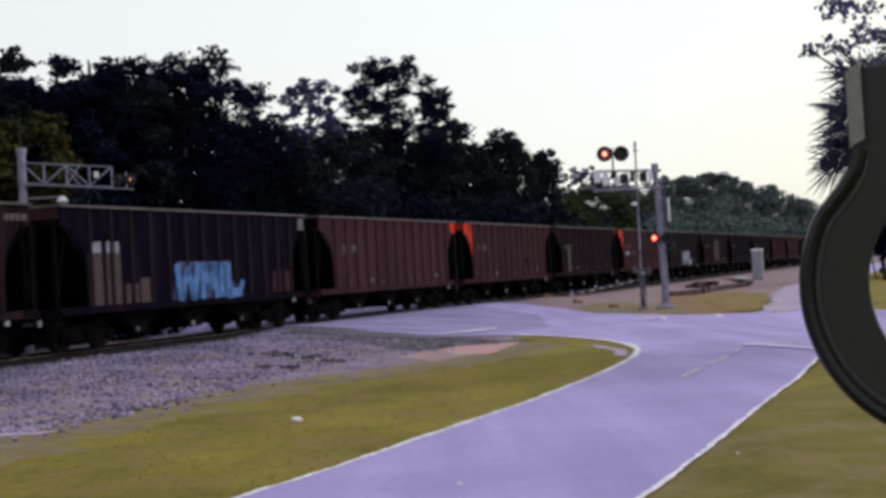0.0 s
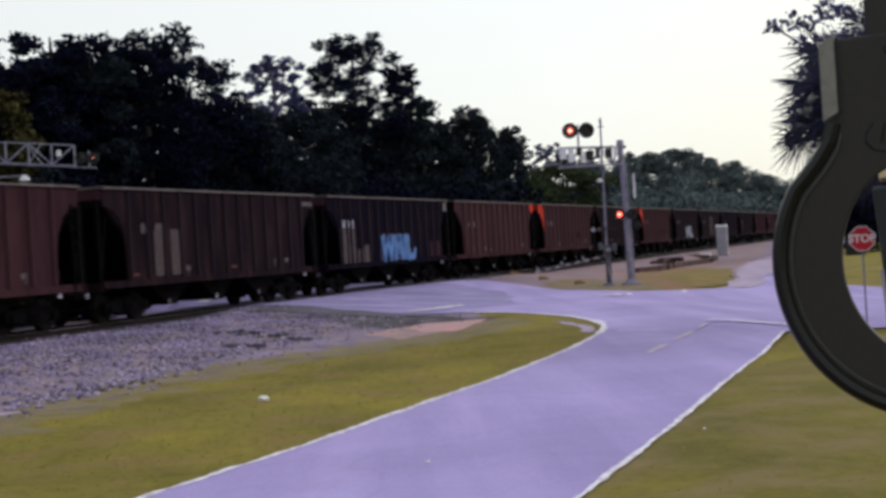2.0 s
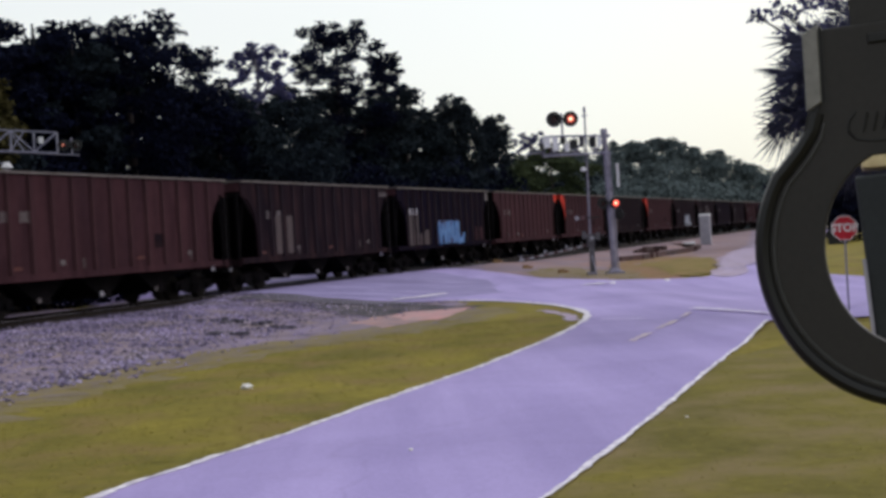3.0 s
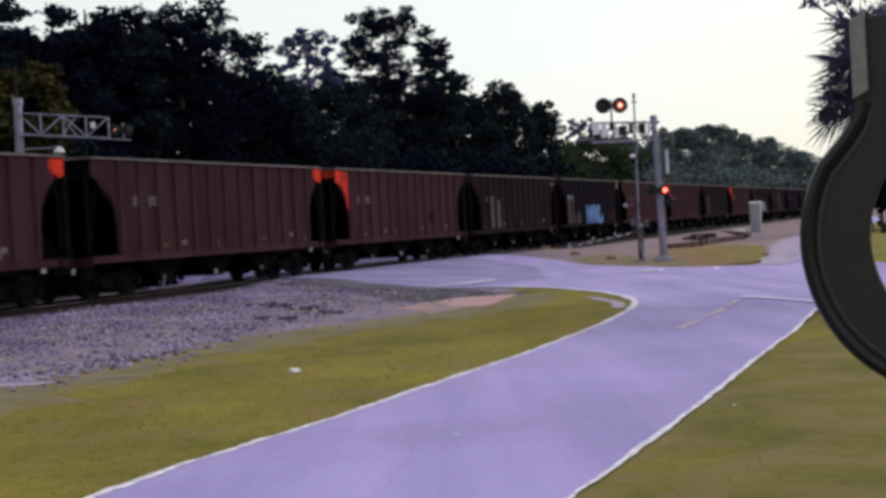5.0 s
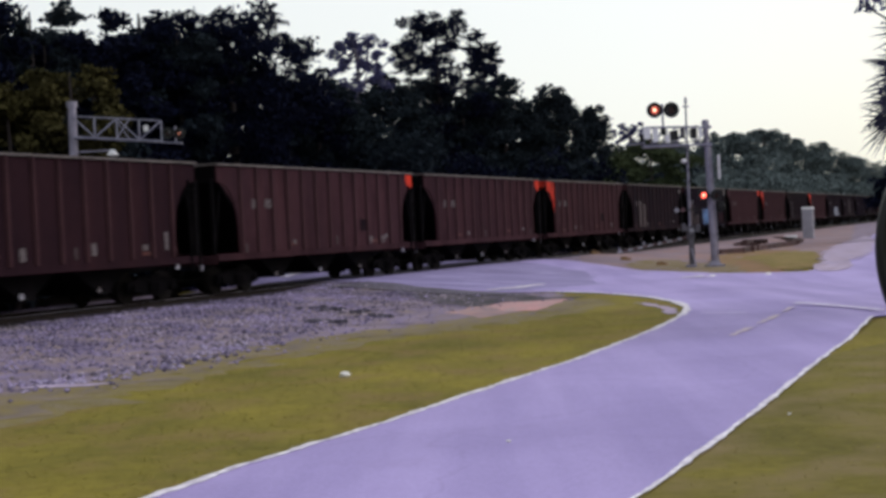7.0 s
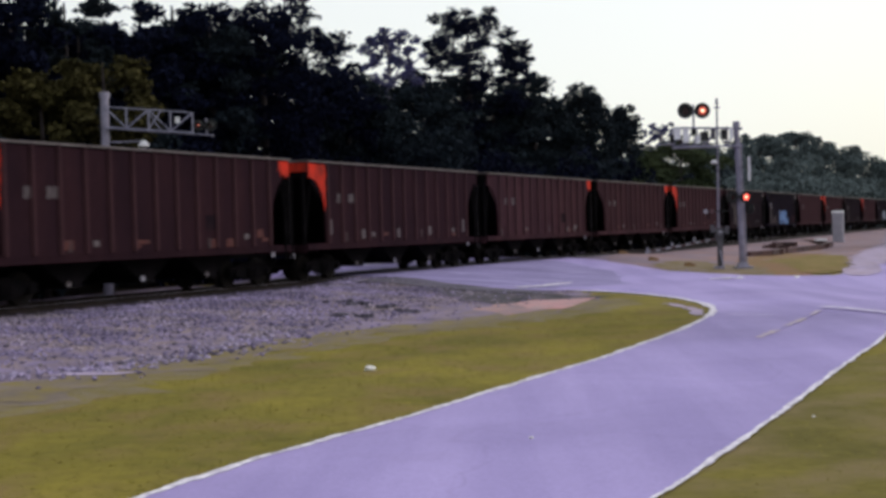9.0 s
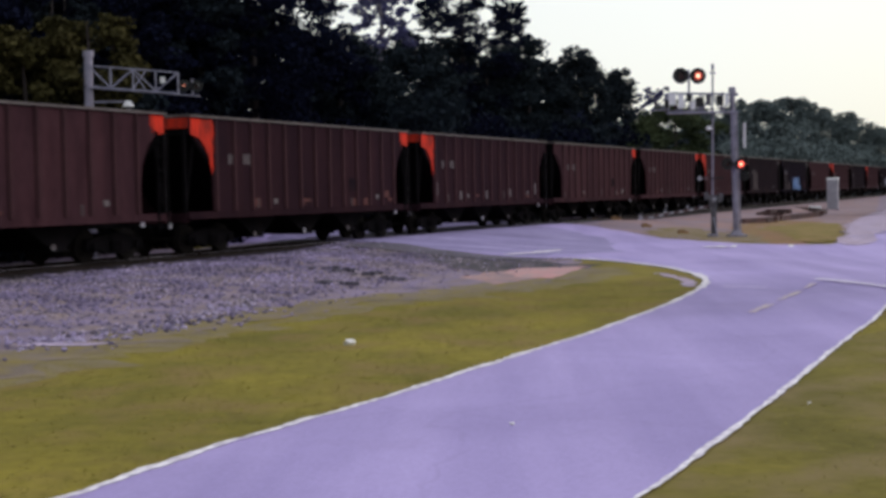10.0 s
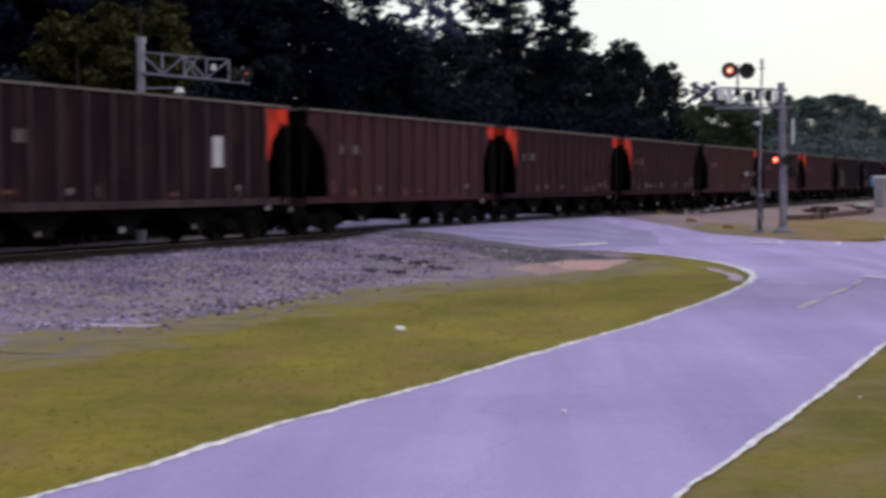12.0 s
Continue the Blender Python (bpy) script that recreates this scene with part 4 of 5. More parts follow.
def truss(parent, p0, p1, depth, bays, w=0.05, gap=0.45):
    """A lattice arm between two points, depth high, gap deep."""
    p0, p1 = Vector(p0), Vector(p1)
    for dy in (0, gap):
        for dz in (0, -depth):
            o = Vector((0, dy, dz))
            part("chord", Shape().beam(p0 + o, p1 + o, w * 1.4), ALU, parent)
    for i in range(bays):
        a, b = p0.lerp(p1, i / bays), p0.lerp(p1, (i + 1) / bays)
        for dy in (0, gap):
            lo = Vector((0, dy, -depth))
            hi = Vector((0, dy, 0))
            part("brace", Shape().beam(a + (lo if i % 2 else hi), b + (hi if i % 2 else lo), w), ALU, parent)
            part("upright", Shape().beam(b + lo, b + hi, w), ALU, parent)
        part("cross_bar", Shape().beam(b + Vector((0, 0, -depth)), b + Vector((0, gap, -depth)), w), ALU, parent)


canti = thing("crossing_signal", "galvanised cantilever crossing signal with red flashers", "railway signal", pose(10.36, 59.5, 0))
part("base_plate", Shape().box((0, 0, 0.06), (0.75, 0.75, 0.12)).box((0, 0, 0.2), (0.5, 0.5, 0.18), taper=0.7), GALV, canti)
part("pole", Shape().tube((0, 0, 0), (-0.13, 0, 6.2), 0.14, 0.115, n=16), GALV, canti, smooth=False)
part("pole_cap", Shape().tube((-0.13, 0, 6.2), (-0.13, 0, 6.42), 0.17, 0.14, n=12), GALV, canti)
for z in (5.35, 6.1):
    part("collar", Shape().box((-0.125, 0, z), (0.42, 0.42, 0.12)), GALV, canti)
truss(canti, (-0.1, -0.22, 6.12), (-2.85, -0.22, 6.22), 0.78, 6, w=0.04)
part("walkway", Shape().box((-1.45, 0, 5.36), (2.9, 0.6, 0.06)), ALU, canti, "pale aluminium walkway")
part("walkway_end", Shape().box((-3.15, 0, 5.52), (0.7, 0.5, 0.05)), ALU, canti)
part("junction_box", Shape().box((-2.72, -0.3, 5.95), (0.3, 0.16, 0.5)), WHITE, canti, "white junction box")
part("junction_box", Shape().box((-0.72, -0.3, 5.85), (0.26, 0.16, 0.42)), BLACK, canti, "black equipment box")
part("junction_box", Shape().box((-1.55, -0.3, 5.8), (0.34, 0.16, 0.4)), BLACK, canti, "black equipment box")
for x, z, w, h, mat, label in ((-2.35, 5.86, 0.22, 0.62, WHITE, "white junction box"), (-2.95, 5.72, 0.16, 0.34, BLACK, "black lamp back"), (-2.02, 5.98, 0.2, 0.3, BLACK, "black equipment box"), (-1.84, 5.66, 0.16, 0.34, WHITE, "white junction box"),
                               (-1.2, 5.88, 0.18, 0.46, WEATHERED, "grey equipment box"), (-0.42, 5.9, 0.14, 0.5, WHITE, "white junction box"), (-2.6, 5.6, 0.12, 0.16, LENS_OFF, "small dark red marker")):
    part("equipment_box", Shape().box((x, -0.34, z), (w, 0.14, h)).box((x, -0.42, z + h * 0.2), (w * 0.6, 0.04, h * 0.2)), mat, canti, label)
for x in (-2.9, -2.5, -1.3, -0.5):
    part("rail_post", Shape().beam((x, 0.28, 5.38), (x, 0.28, 6.25), 0.035), ALU, canti)
part("cable", Shape().beam((-2.9, -0.3, 5.45), (-0.2, -0.3, 5.5), 0.03), BLACK, canti)
part("lamp_stem", Shape().beam((-1.98, -0.1, 6.1), (-1.98, -0.1, 7.2), 0.08).beam((-2.35, -0.1, 6.93), (-1.6, -0.1, 6.93), 0.07), GALV, canti)
lamp_head(canti, pose(-2.35, -0.3, 6.93), 0.34)
lamp_head(canti, pose(-1.62, -0.3, 6.91), 0.34)
part("cross_arm", Shape().beam((-0.5, -0.2, 3.14), (0.35, -0.2, 3.12), 0.07), BLACK, canti)
lamp_head(canti, pose(-0.42, -0.36, 3.14), 0.25)
lamp_head(canti, pose(0.14, -0.36, 3.12), 0.25)
lamp_head(canti, pose(0.36, 0.1, 2.62, 0, 0, 150), 0.22)
part("edge_sign", Shape().box((0.36, -0.05, 4.35), (0.06, 0.4, 1.05)), WHITE, canti, "narrow white sign seen edge-on")
part("conduit", Shape().tube((0.17, -0.1, 0.1), (0.03, -0.12, 5.3), 0.03), GALV, canti)
HIGH_LIT = lit_lens(canti, pose(-2.35, -0.3, 6.93), 0.34, LENS_DIM)
LOW_LIT = lit_lens(canti, pose(-0.42, -0.36, 3.14), 0.25)

gate = thing("crossing_gate", "crossing gate mast with lowered striped arm", "railway gate", pose(9.35, 59.6, 0))
part("mast", Shape().tube((0, 0, 0), (0.08, 0, 7.3), 0.055, 0.04, n=10), GALV, gate)
part("mast_base", Shape().box((0, 0, 0.08), (0.4, 0.4, 0.16)), GALV, gate)
part("finial", Shape().box((0.08, 0, 7.05), (0.26, 0.1, 0.05)).tube((0.08, 0, 7.2), (0.08, 0, 7.45), 0.07, 0.05), GALV, gate)
part("bell", Shape().tube((-0.12, -0.1, 4.66), (-0.12, -0.1, 4.78), 0.16, 0.06, n=14).tube((-0.12, -0.1, 4.6), (-0.12, -0.1, 4.66), 0.06, 0.16, n=14), WHITE, gate, "white warning bell")
mech = part("mechanism", Shape().box((0.05, 0.05, 1.55), (0.32, 0.3, 0.55)), WEATHERED, gate, "grey gate mechanism housing")
part("cover_bolt", Shape().tube((0.05, -0.17, 1.6), (0.05, -0.2, 1.6), 0.12, n=12), CABINET, mech)
part("pedestal", Shape().box((0.06, 0.0, 0.66), (0.24, 0.24, 1.24), taper=0.85), WEATHERED, gate, "weathered steel pedestal")
for x, z in ((-0.28, 1.86), (0.34, 1.78)):
    part("counterweight", Shape().beam((0.05, -0.24, 1.5), (x, -0.24, z), 0.07, 0.05).box((x, -0.24, z - 0.06), (0.17, 0.09, 0.34)), WEATHERED, gate, "grey counterweight on a short arm")
part("cross_arm", Shape().beam((-0.5, -0.1, 2.55), (0.5, -0.1, 2.55), 0.06), BLACK, gate)
for x in (-0.55, -0.28):
    part("small_lamp", Shape().tube((x, -0.2, 2.55), (x, -0.05, 2.55), 0.10, 0.08, n=12), CABINET if x < -0.5 else GATE_RED, gate)
part("guy_wire", Shape().beam((0.0, 0, 1.1), (0.14, -0.4, 0.1), 0.05), GALV, gate)
a0, a1 = Vector((-0.2, -0.3, 1.35)), Vector((-3.3, -1.2, 0.86))
for i in range(14):
    part("arm_section", Shape().beam(a0.lerp(a1, i / 14), a0.lerp(a1, (i + 1) / 14), 0.05, 0.07), CABINET if i % 2 else GATE_RED, gate, "faded red and white gate arm section")
for k in (0.3, 0.62, 0.97):
    q = a0.lerp(a1, k)
    part("arm_lamp", Shape().tube((q.x, q.y, q.z + 0.06), (q.x, q.y, q.z + 0.2), 0.04, n=10), CABINET, gate)

far_canti = thing("crossing_signal", "aluminium cantilever crossing signal beyond the track", "railway signal", pose(-13.45, 45.5, 0.1))
part("pole", Shape().tube((0, 0, 0), (0.08, 0, 6.85), 0.17, 0.14, n=14), GALV, far_canti)
part("pole_cap", Shape().tube((0.08, 0, 6.8), (0.08, 0, 7.0), 0.18, n=12), GALV, far_canti)
part("base_plate", Shape().box((0, 0, 0.05), (0.7, 0.7, 0.14)), GALV, far_canti)
truss(far_canti, (0.1, -0.2, 6.5), (3.1, -0.2, 6.2), 0.68, 4, w=0.024, gap=0.14)
part("brace", Shape().beam((1.55, -0.2, 6.34), (2.05, -0.2, 5.62), 0.03).beam((2.05, -0.2, 6.3), (1.6, -0.2, 5.66), 0.03), ALU, far_canti)
part("walkway", Shape().beam((0.1, 0, 5.78), (3.75, 0, 5.42), 0.3, 0.04), ALU, far_canti, "pale aluminium walkway")
part("junction_box", Shape().box((2.62, -0.3, 5.95), (0.13, 0.14, 0.2)), WHITE, far_canti, "white junction box")
part("bell", Shape().tube((1.38, 0, 5.14), (1.38, 0, 5.32), 0.2, 0.08, n=14).tube((1.38, 0, 5.06), (1.38, 0, 5.14), 0.08, 0.2, n=14), WHITE, far_canti, "white warning bell")
part("bell_arm", Shape().beam((0.1, 0, 5.3), (1.38, 0, 5.3), 0.05), GALV, far_canti)
part("lamp_stem", Shape().beam((3.55, -0.05, 5.45), (3.55, -0.05, 6.0), 0.05).beam((3.3, -0.05, 5.75), (3.8, -0.05, 5.72), 0.05), GALV, far_canti)
lamp_head(far_canti, pose(3.32, -0.2, 5.76), 0.19)
lamp_head(far_canti, pose(3.72, -0.2, 5.73), 0.19)
FAR_LIT = lit_lens(far_canti, pose(3.32, -0.2, 5.76), 0.06, LENS_DIM)

# ---- cabinet, timbers and small things beyond the junction ----
hut = thing("signal_cabinet", "pale grey steel signal cabinet on the gravel", "cabinet", pose(27.95, 115, 0.0, 0, 0, -20))
part("body", Shape().box((0, 0, 1.32), (0.86, 0.8, 2.45)), CABINET, hut)
part("roof", Shape().box((0, 0, 2.62), (0.98, 0.92, 0.16), taper=0.85), WHITE, hut, "pale lid")
part("plinth", Shape().box((0, 0, 0.06), (1.05, 0.95, 0.14)), GALV, hut)
part("door", Shape().box((0, -0.415, 1.3), (0.68, 0.03, 2.1)), CABINET, hut)
tagged(part("roadside_box", Shape().box((0, 0, 0.22), (1.0, 0.5, 0.44), taper=0.9), WHITE, None, at=pose(25.3, 110, 0.03, 0, 0, 15), bevel=0.03), "small white box on the ground", "box")
rng = random.Random(11)
LOOP = [(13.9, 78.2), (15.6, 80.2), (18.1, 86.0), (21.9, 94.2), (24.4, 103), (25.3, 116), (23.1, 115), (20.6, 104), (18.7, 97)]
spots = []
for (x0, y0), (x1, y1) in zip(LOOP, LOOP[1:]):
    m = max(1, round(math.hypot(x1 - x0, y1 - y0) / 2.3))
    for j in range(m):
        k = (j + 0.5) / m
        spots.append((x0 + (x1 - x0) * k, y0 + (y1 - y0) * k, math.degrees(math.atan2(y1 - y0, x1 - x0)) + rng.uniform(-9, 9), 0.02))
spots += [(18.5 + 0.3 * i, 93.5 + 0.5 * i, 40 + 25 * i, 0.02 + 0.2 * (i % 2)) for i in range(4)]
for x, y, turn, z in spots:
    tie = Shape().box((0, 0, 0.16), (2.5, 0.28, 0.3)).box((rng.uniform(-0.3, 0.3), 0.27, 0.1), (2.3, 0.22, 0.18))
    tagged(part("timber_tie", tie, OLD_TIMBER, None, at=pose(x, y, z, 0, 0, turn)), "old brown railway ties lying on the dirt", "timber", "discarded ties")
for x, y in ((6.4, 74.5), (7.4, 68.5), (5.6, 77.5), (8.6, 64.0)):
    tagged(part("rubble", Shape().box((0, 0, 0.09), (0.34, 0.26, 0.2), 20, 0.7).box((0.24, 0.1, 0.06), (0.22, 0.22, 0.14), 50, 0.6), RED_SOIL, None, at=pose(x, y, height(x, y) + 0.02)), "small heap of broken brown rubble", "rubble", "rubble heaps")

# ---- stop sign ----
SX, SY = 11.19, 32.0
sz = height(SX, SY)
stop = thing("stop_sign", "red octagonal stop sign on a steel post", "road sign", pose(SX, SY, sz, 0, 0, -14))
octo = [(0.315 * math.cos(radians(22.5 + 45 * i)), 0.315 * math.sin(radians(22.5 + 45 * i))) for i in range(8)]
panel = part("panel", Shape().prism(octo, -0.006, 0.006), SIGN_WHITE, stop, "white-bordered octagonal panel", at=pose(0, -0.04, 2.12))
part("face", Shape().prism([(a * 0.93, b * 0.93) for a, b in octo], -0.012, -0.0065), SIGN_RED, panel, "red reflective face")
font = bpy.data.curves.new("lettering", "FONT")
font.body, font.size, font.align_x, font.align_y, font.extrude = "STOP", 0.262, "CENTER", "CENTER", 0.001
font.offset = 0.009
word = new("lettering", font)
dg = bpy.context.evaluated_depsgraph_get()
letters = bpy.data.meshes.new_from_object(word.evaluated_get(dg))
bpy.data.objects.remove(word)
letters.materials.clear()
letters.materials.append(SIGN_WHITE)
part("lettering", letters, SIGN_WHITE, panel, "white capital letters", at=pose(0, -0.0145, 0, 90, 0, 0))
part("post", Shape().beam((0, 0, -0.1), (0.0, 0, 2.45), 0.06, 0.04), GALV, stop, "grey steel channel post")


# ---- trees ----
def leaves(lobes, count, size, rng, flat=1.0, tufts=12, fill=0.42):
    """Small leaf sprays gathered in tufts round the lobes of a crown, some loose inside; each lobe is x, y, z, radius."""
    lobes = np.array(lobes, float)
    share = lobes[:, 3] ** 2
    share = share / share.sum()
    squash = np.array([1, 1, 0.8 * flat])

    def ball(n):
        d = rng.normal(size=(n, 3))
        return d / np.linalg.norm(d, axis=1)[:, None]

    way = ball(len(lobes) * tufts).reshape(len(lobes), tufts, 3)
    reach = 0.55 + 0.68 * rng.random((len(lobes), tufts))
    pick = rng.choice(len(lobes), count, p=share)
    which = rng.integers(0, tufts, count)
    inner = rng.random(count) < fill
    tuft = way[pick, which] * reach[pick, which][:, None] + rng.normal(size=(count, 3)) * 0.17 * np.array([1.25, 1.25, 0.7])
    loose = ball(count) * (0.95 * rng.random(count) ** 0.45)[:, None]
    c = lobes[pick, :3] + np.where(inner[:, None], loose, tuft) * lobes[pick, 3][:, None] * squash
    a = ball(count)
    b = np.cross(a, rng.normal(size=(count, 3)))
    b /= np.linalg.norm(b, axis=1)[:, None]
    k = size * (0.5 + 0.9 * rng.random(count) ** 1.5)[:, None]
    tip, side = a * k, b * k * 0.40
    v = np.stack([c - tip * 0.5, c + side, c + tip * 0.5, c - side], 1).reshape(-1, 3)
    f = np.arange(count * 4).reshape(-1, 4)
    return v, f


def leaf_mesh(name, v, f, mat):
    me = bpy.data.meshes.new(name)
    me.vertices.add(len(v))
    me.vertices.foreach_set("co", v.astype(np.float32).ravel())
    me.loops.add(f.size)
    me.loops.foreach_set("vertex_index", f.astype(np.int32).ravel())
    me.polygons.add(len(f))
    me.polygons.foreach_set("loop_start", np.arange(0, f.size, 4, dtype=np.int32))
    me.update(calc_edges=True)
    me.materials.append(mat)
    return me


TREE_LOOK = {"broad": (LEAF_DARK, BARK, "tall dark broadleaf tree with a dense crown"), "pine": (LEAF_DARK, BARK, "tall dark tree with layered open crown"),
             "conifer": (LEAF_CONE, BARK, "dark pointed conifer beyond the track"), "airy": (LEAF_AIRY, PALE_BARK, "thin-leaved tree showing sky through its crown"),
             "roadside": (LEAF_AIRY, BARK, "thin-leaved roadside tree behind the palm"),
             "olive": (LEAF_OLIVE, BARK, "olive-green leafy tree, its caught light put into leaf colour"), "bush": (LEAF_BUSH, BARK, "light green leafy tree by the far track"),
             "mid": (LEAF_MID, BARK, "green leafy tree beyond the track"), "far": (LEAF_FAR, BARK, "distant green tree with haze put into its leaf colour")}


def tree(x, y, h, r, style, seed):
    rng = np.random.default_rng(seed)
    leaf, bark, label = TREE_LOOK[style]
    base = height(x, y)
    t = thing("tree", label, "tree", pose(x, y, base), "trees")
    lobes = []

    def crown(n, z0, z1, env, q0, q1):
        for i in range(n):
            k = (i + rng.uniform(0.0, 1.0)) / n
            rr = r * env(k) * math.sqrt(rng.uniform(0.05, 1.0))
            a = i * 2.39996 + rng.uniform(-0.5, 0.5)
            lobes.append((rr * math.cos(a), rr * math.sin(a), h * (z0 + (z1 - z0) * k), r * rng.uniform(q0, q1)))

    if style == "pine":
        crown(74, 0.56, 0.955, lambda k: 0.42 + 0.62 * math.sin(math.pi * (0.38 + 0.57 * k)), 0.13, 0.23)
        crown(14, 0.2, 0.6, lambda k: 0.7, 0.25, 0.4)
        count, size, flat = int(9000 + 2100 * r * r), 0.19, 0.72
    elif style == "conifer":
        crown(76, 0.06, 0.92, lambda k: 1.15 - 0.80 * k ** 1.6, 0.16, 0.27)
        for i in range(6):
            lobes.append((r * rng.uniform(-0.22, 0.22), r * rng.uniform(-0.2, 0.2), h * rng.uniform(0.84, 0.96), r * 0.15))
        count, size, flat = int(6000 + 1500 * r * r), 0.25, 1.0
    elif style in ("airy", "roadside"):
        crown(64, 0.68, 0.95, lambda k: 0.4 + 0.65 * math.sin(math.pi * (0.3 + 0.62 * k)), 0.09, 0.16)
        count, size, flat = int(1500 * r * r), 0.16, 0.85
        if style == "roadside":
            count, size = int(500 * r * r), 0.15
    else:
        crown(44, 0.12, 0.93, lambda k: 0.62 + 0.55 * math.sin(math.pi * (0.12 + 0.85 * k)), 0.20, 0.36)
        count, size, flat = int(9000 + 1900 * r * r), 0.215, 0.8
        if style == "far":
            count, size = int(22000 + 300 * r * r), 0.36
    v, f = leaves(lobes, min(count, 36000), size, rng, flat)
    part("crown", leaf_mesh("crown", v, f, leaf), leaf, t)
    tr = max(0.12, h * 0.017)
    s = Shape().tube((0, 0, -0.1), (0.1, 0, h * 0.5), tr * 1.25, tr * 0.8, n=8).tube((0.1, 0, h * 0.5), (0, 0, h * 0.93), tr * 0.8, tr * 0.2, n=7)
    part("trunk", s, bark, t)
    for i in range(14 if style in ("airy", "roadside") else 6):
        l = lobes[(i * 5 + 2) % len(lobes)]
        z0 = max(h * 0.3, l[2] - 0.5 * math.hypot(l[0], l[1]) - 0.8)
        part("limb", Shape().tube((0.05, 0, z0), (l[0], l[1], l[2]), tr * 0.42, tr * 0.12, n=6), bark, t)
    return t


TREES = [
    (-20.6, 45.5, 10.1, 2.7, 'broad'),
    (-20.1, 49.6, 11.7, 2.5, 'broad'),
    (-18.5, 50.9, 12.2, 2.6, 'broad'),
    (-17.8, 55.3, 12.7, 2.2, 'broad'),
    (-17.4, 61.7, 12.5, 2.5, 'broad'),
    (-15.0, 62.3, 13.6, 2.8, 'broad'),
    (-11.5, 65.7, 13.3, 4.4, 'pine'),
    (-13.5, 63.3, 12.6, 3.1, 'broad'),
    (-9.8, 72.6, 11.3, 2.9, 'broad'),
    (-6.9, 85.4, 15.2, 2.7, 'airy'),
    (-2.1, 94.6, 17.9, 3.8, 'pine'),
    (-8.3, 73.8, 11.0, 2.6, 'broad'),
    (1.3, 106.0, 17.0, 2.3, 'pine'),
    (-4.7, 82.9, 11.4, 3.3, 'broad'),
    (-0.5, 95.9, 13.3, 3.9, 'broad'),
    (2.6, 103.7, 12.8, 2.8, 'broad'),
    (7.4, 115.3, 14.2, 4.2, 'conifer'),
    (11.2, 127.6, 13.2, 3.6, 'conifer'),
    (4.5, 106.0, 11.7, 2.1, 'conifer'),
    (18.5, 159.9, 14.3, 2.4, 'airy'),
    (14.4, 110.5, 8.7, 3.3, 'olive'),
    (-14.4, 48.9, 9.1, 2.3, 'olive'),
    (-15.9, 46.4, 8.2, 1.8, 'olive'),
    (27.8, 172.6, 11.9, 5.2, 'far'),
    (34.8, 184.7, 14.0, 5.1, 'far'),
    (47.4, 221.7, 16.8, 4.8, 'far'),
    (56.6, 242.0, 16.3, 6.1, 'far'),
    (70.1, 275.9, 15.7, 6.6, 'far'),
    (88.1, 321.2, 15.5, 6.9, 'far'),
    (113.4, 387.4, 16.3, 7.9, 'far'),
    (146.0, 469.2, 17.3, 9.0, 'far'),
    (194.2, 592.9, 19.0, 9.2, 'far'),
    (-23.2, 52.5, 10.9, 1.8, 'broad'),
    (-23.5, 57.2, 11.6, 2.0, 'broad'),
    (-21.5, 56.7, 11.4, 2.0, 'broad'),
    (-21.6, 62.0, 12.7, 2.2, 'broad'),
    (-19.6, 61.6, 12.6, 2.2, 'broad'),
    (-19.4, 67.5, 11.8, 2.4, 'broad'),
    (-17.3, 67.5, 12.7, 2.4, 'broad'),
    (-16.7, 74.3, 13.5, 2.6, 'broad'),
    (-14.5, 74.5, 13.2, 2.6, 'broad'),
    (-13.5, 82.4, 13.8, 2.9, 'broad'),
    (-11.1, 82.8, 11.6, 2.9, 'broad'),
    (-9.6, 92.0, 12.0, 3.2, 'broad'),
    (-6.9, 93.5, 12.6, 3.3, 'broad'),
    (-4.4, 105.1, 11.5, 3.7, 'broad'),
    (-1.2, 107.9, 12.5, 3.8, 'broad'),
    (2.5, 122.5, 14.2, 4.3, 'broad'),
    (-17.7, 64.0, 12.5, 2.6, 'broad'),
    (-15.6, 76.0, 14.6, 2.8, 'broad'),
    (-18.7, 60.0, 12.1, 2.5, 'broad'),
    (-19.0, 66.0, 13.2, 3.0, 'broad'),
    (-16.4, 59.0, 12.0, 2.7, 'broad'),
    (-21.4, 66.5, 12.6, 2.8, 'broad'),
]
for i, (x, y, h, r, style) in enumerate(TREES):
    # Right-hand trees get paler leaves; the view's darkening to the left is painted in.
    if style == "broad" and (x > -6 or i % 4 == 3):
        style = "mid"
    if style == "olive" and x > 10:
        style = "bush"
    tree(x, y, h, r, style, seed=100 + i)


def shrub(u, s, h, r, mat, label, seed):
    rng = np.random.default_rng(seed)
    x, y = xy(u, s)
    t = thing("shrub", label, "shrub", pose(x, y, height(x, y)), "undergrowth behind the track")
    lobes = [(rng.uniform(-0.8, 0.8) * r, rng.uniform(-0.5, 0.5) * r, h * rng.uniform(0.12, 0.8), r * rng.uniform(0.3, 0.5)) for _ in range(11)]
    scale = 1 + s / 220
    v, f = leaves(lobes, min(8200, int(4600 + 300 * r * r)), 0.235 * scale, rng)
    v[:, 2] = np.maximum(v[:, 2], 0.02)
    part("foliage", leaf_mesh("foliage", v, f, mat), mat, t)
    for k in range(4):
        l = lobes[k]
        part("stem", Shape().tube((l[0] * 0.3, l[1] * 0.3, -0.05), l[:3], 0.06, 0.02, n=5), BARK, t)


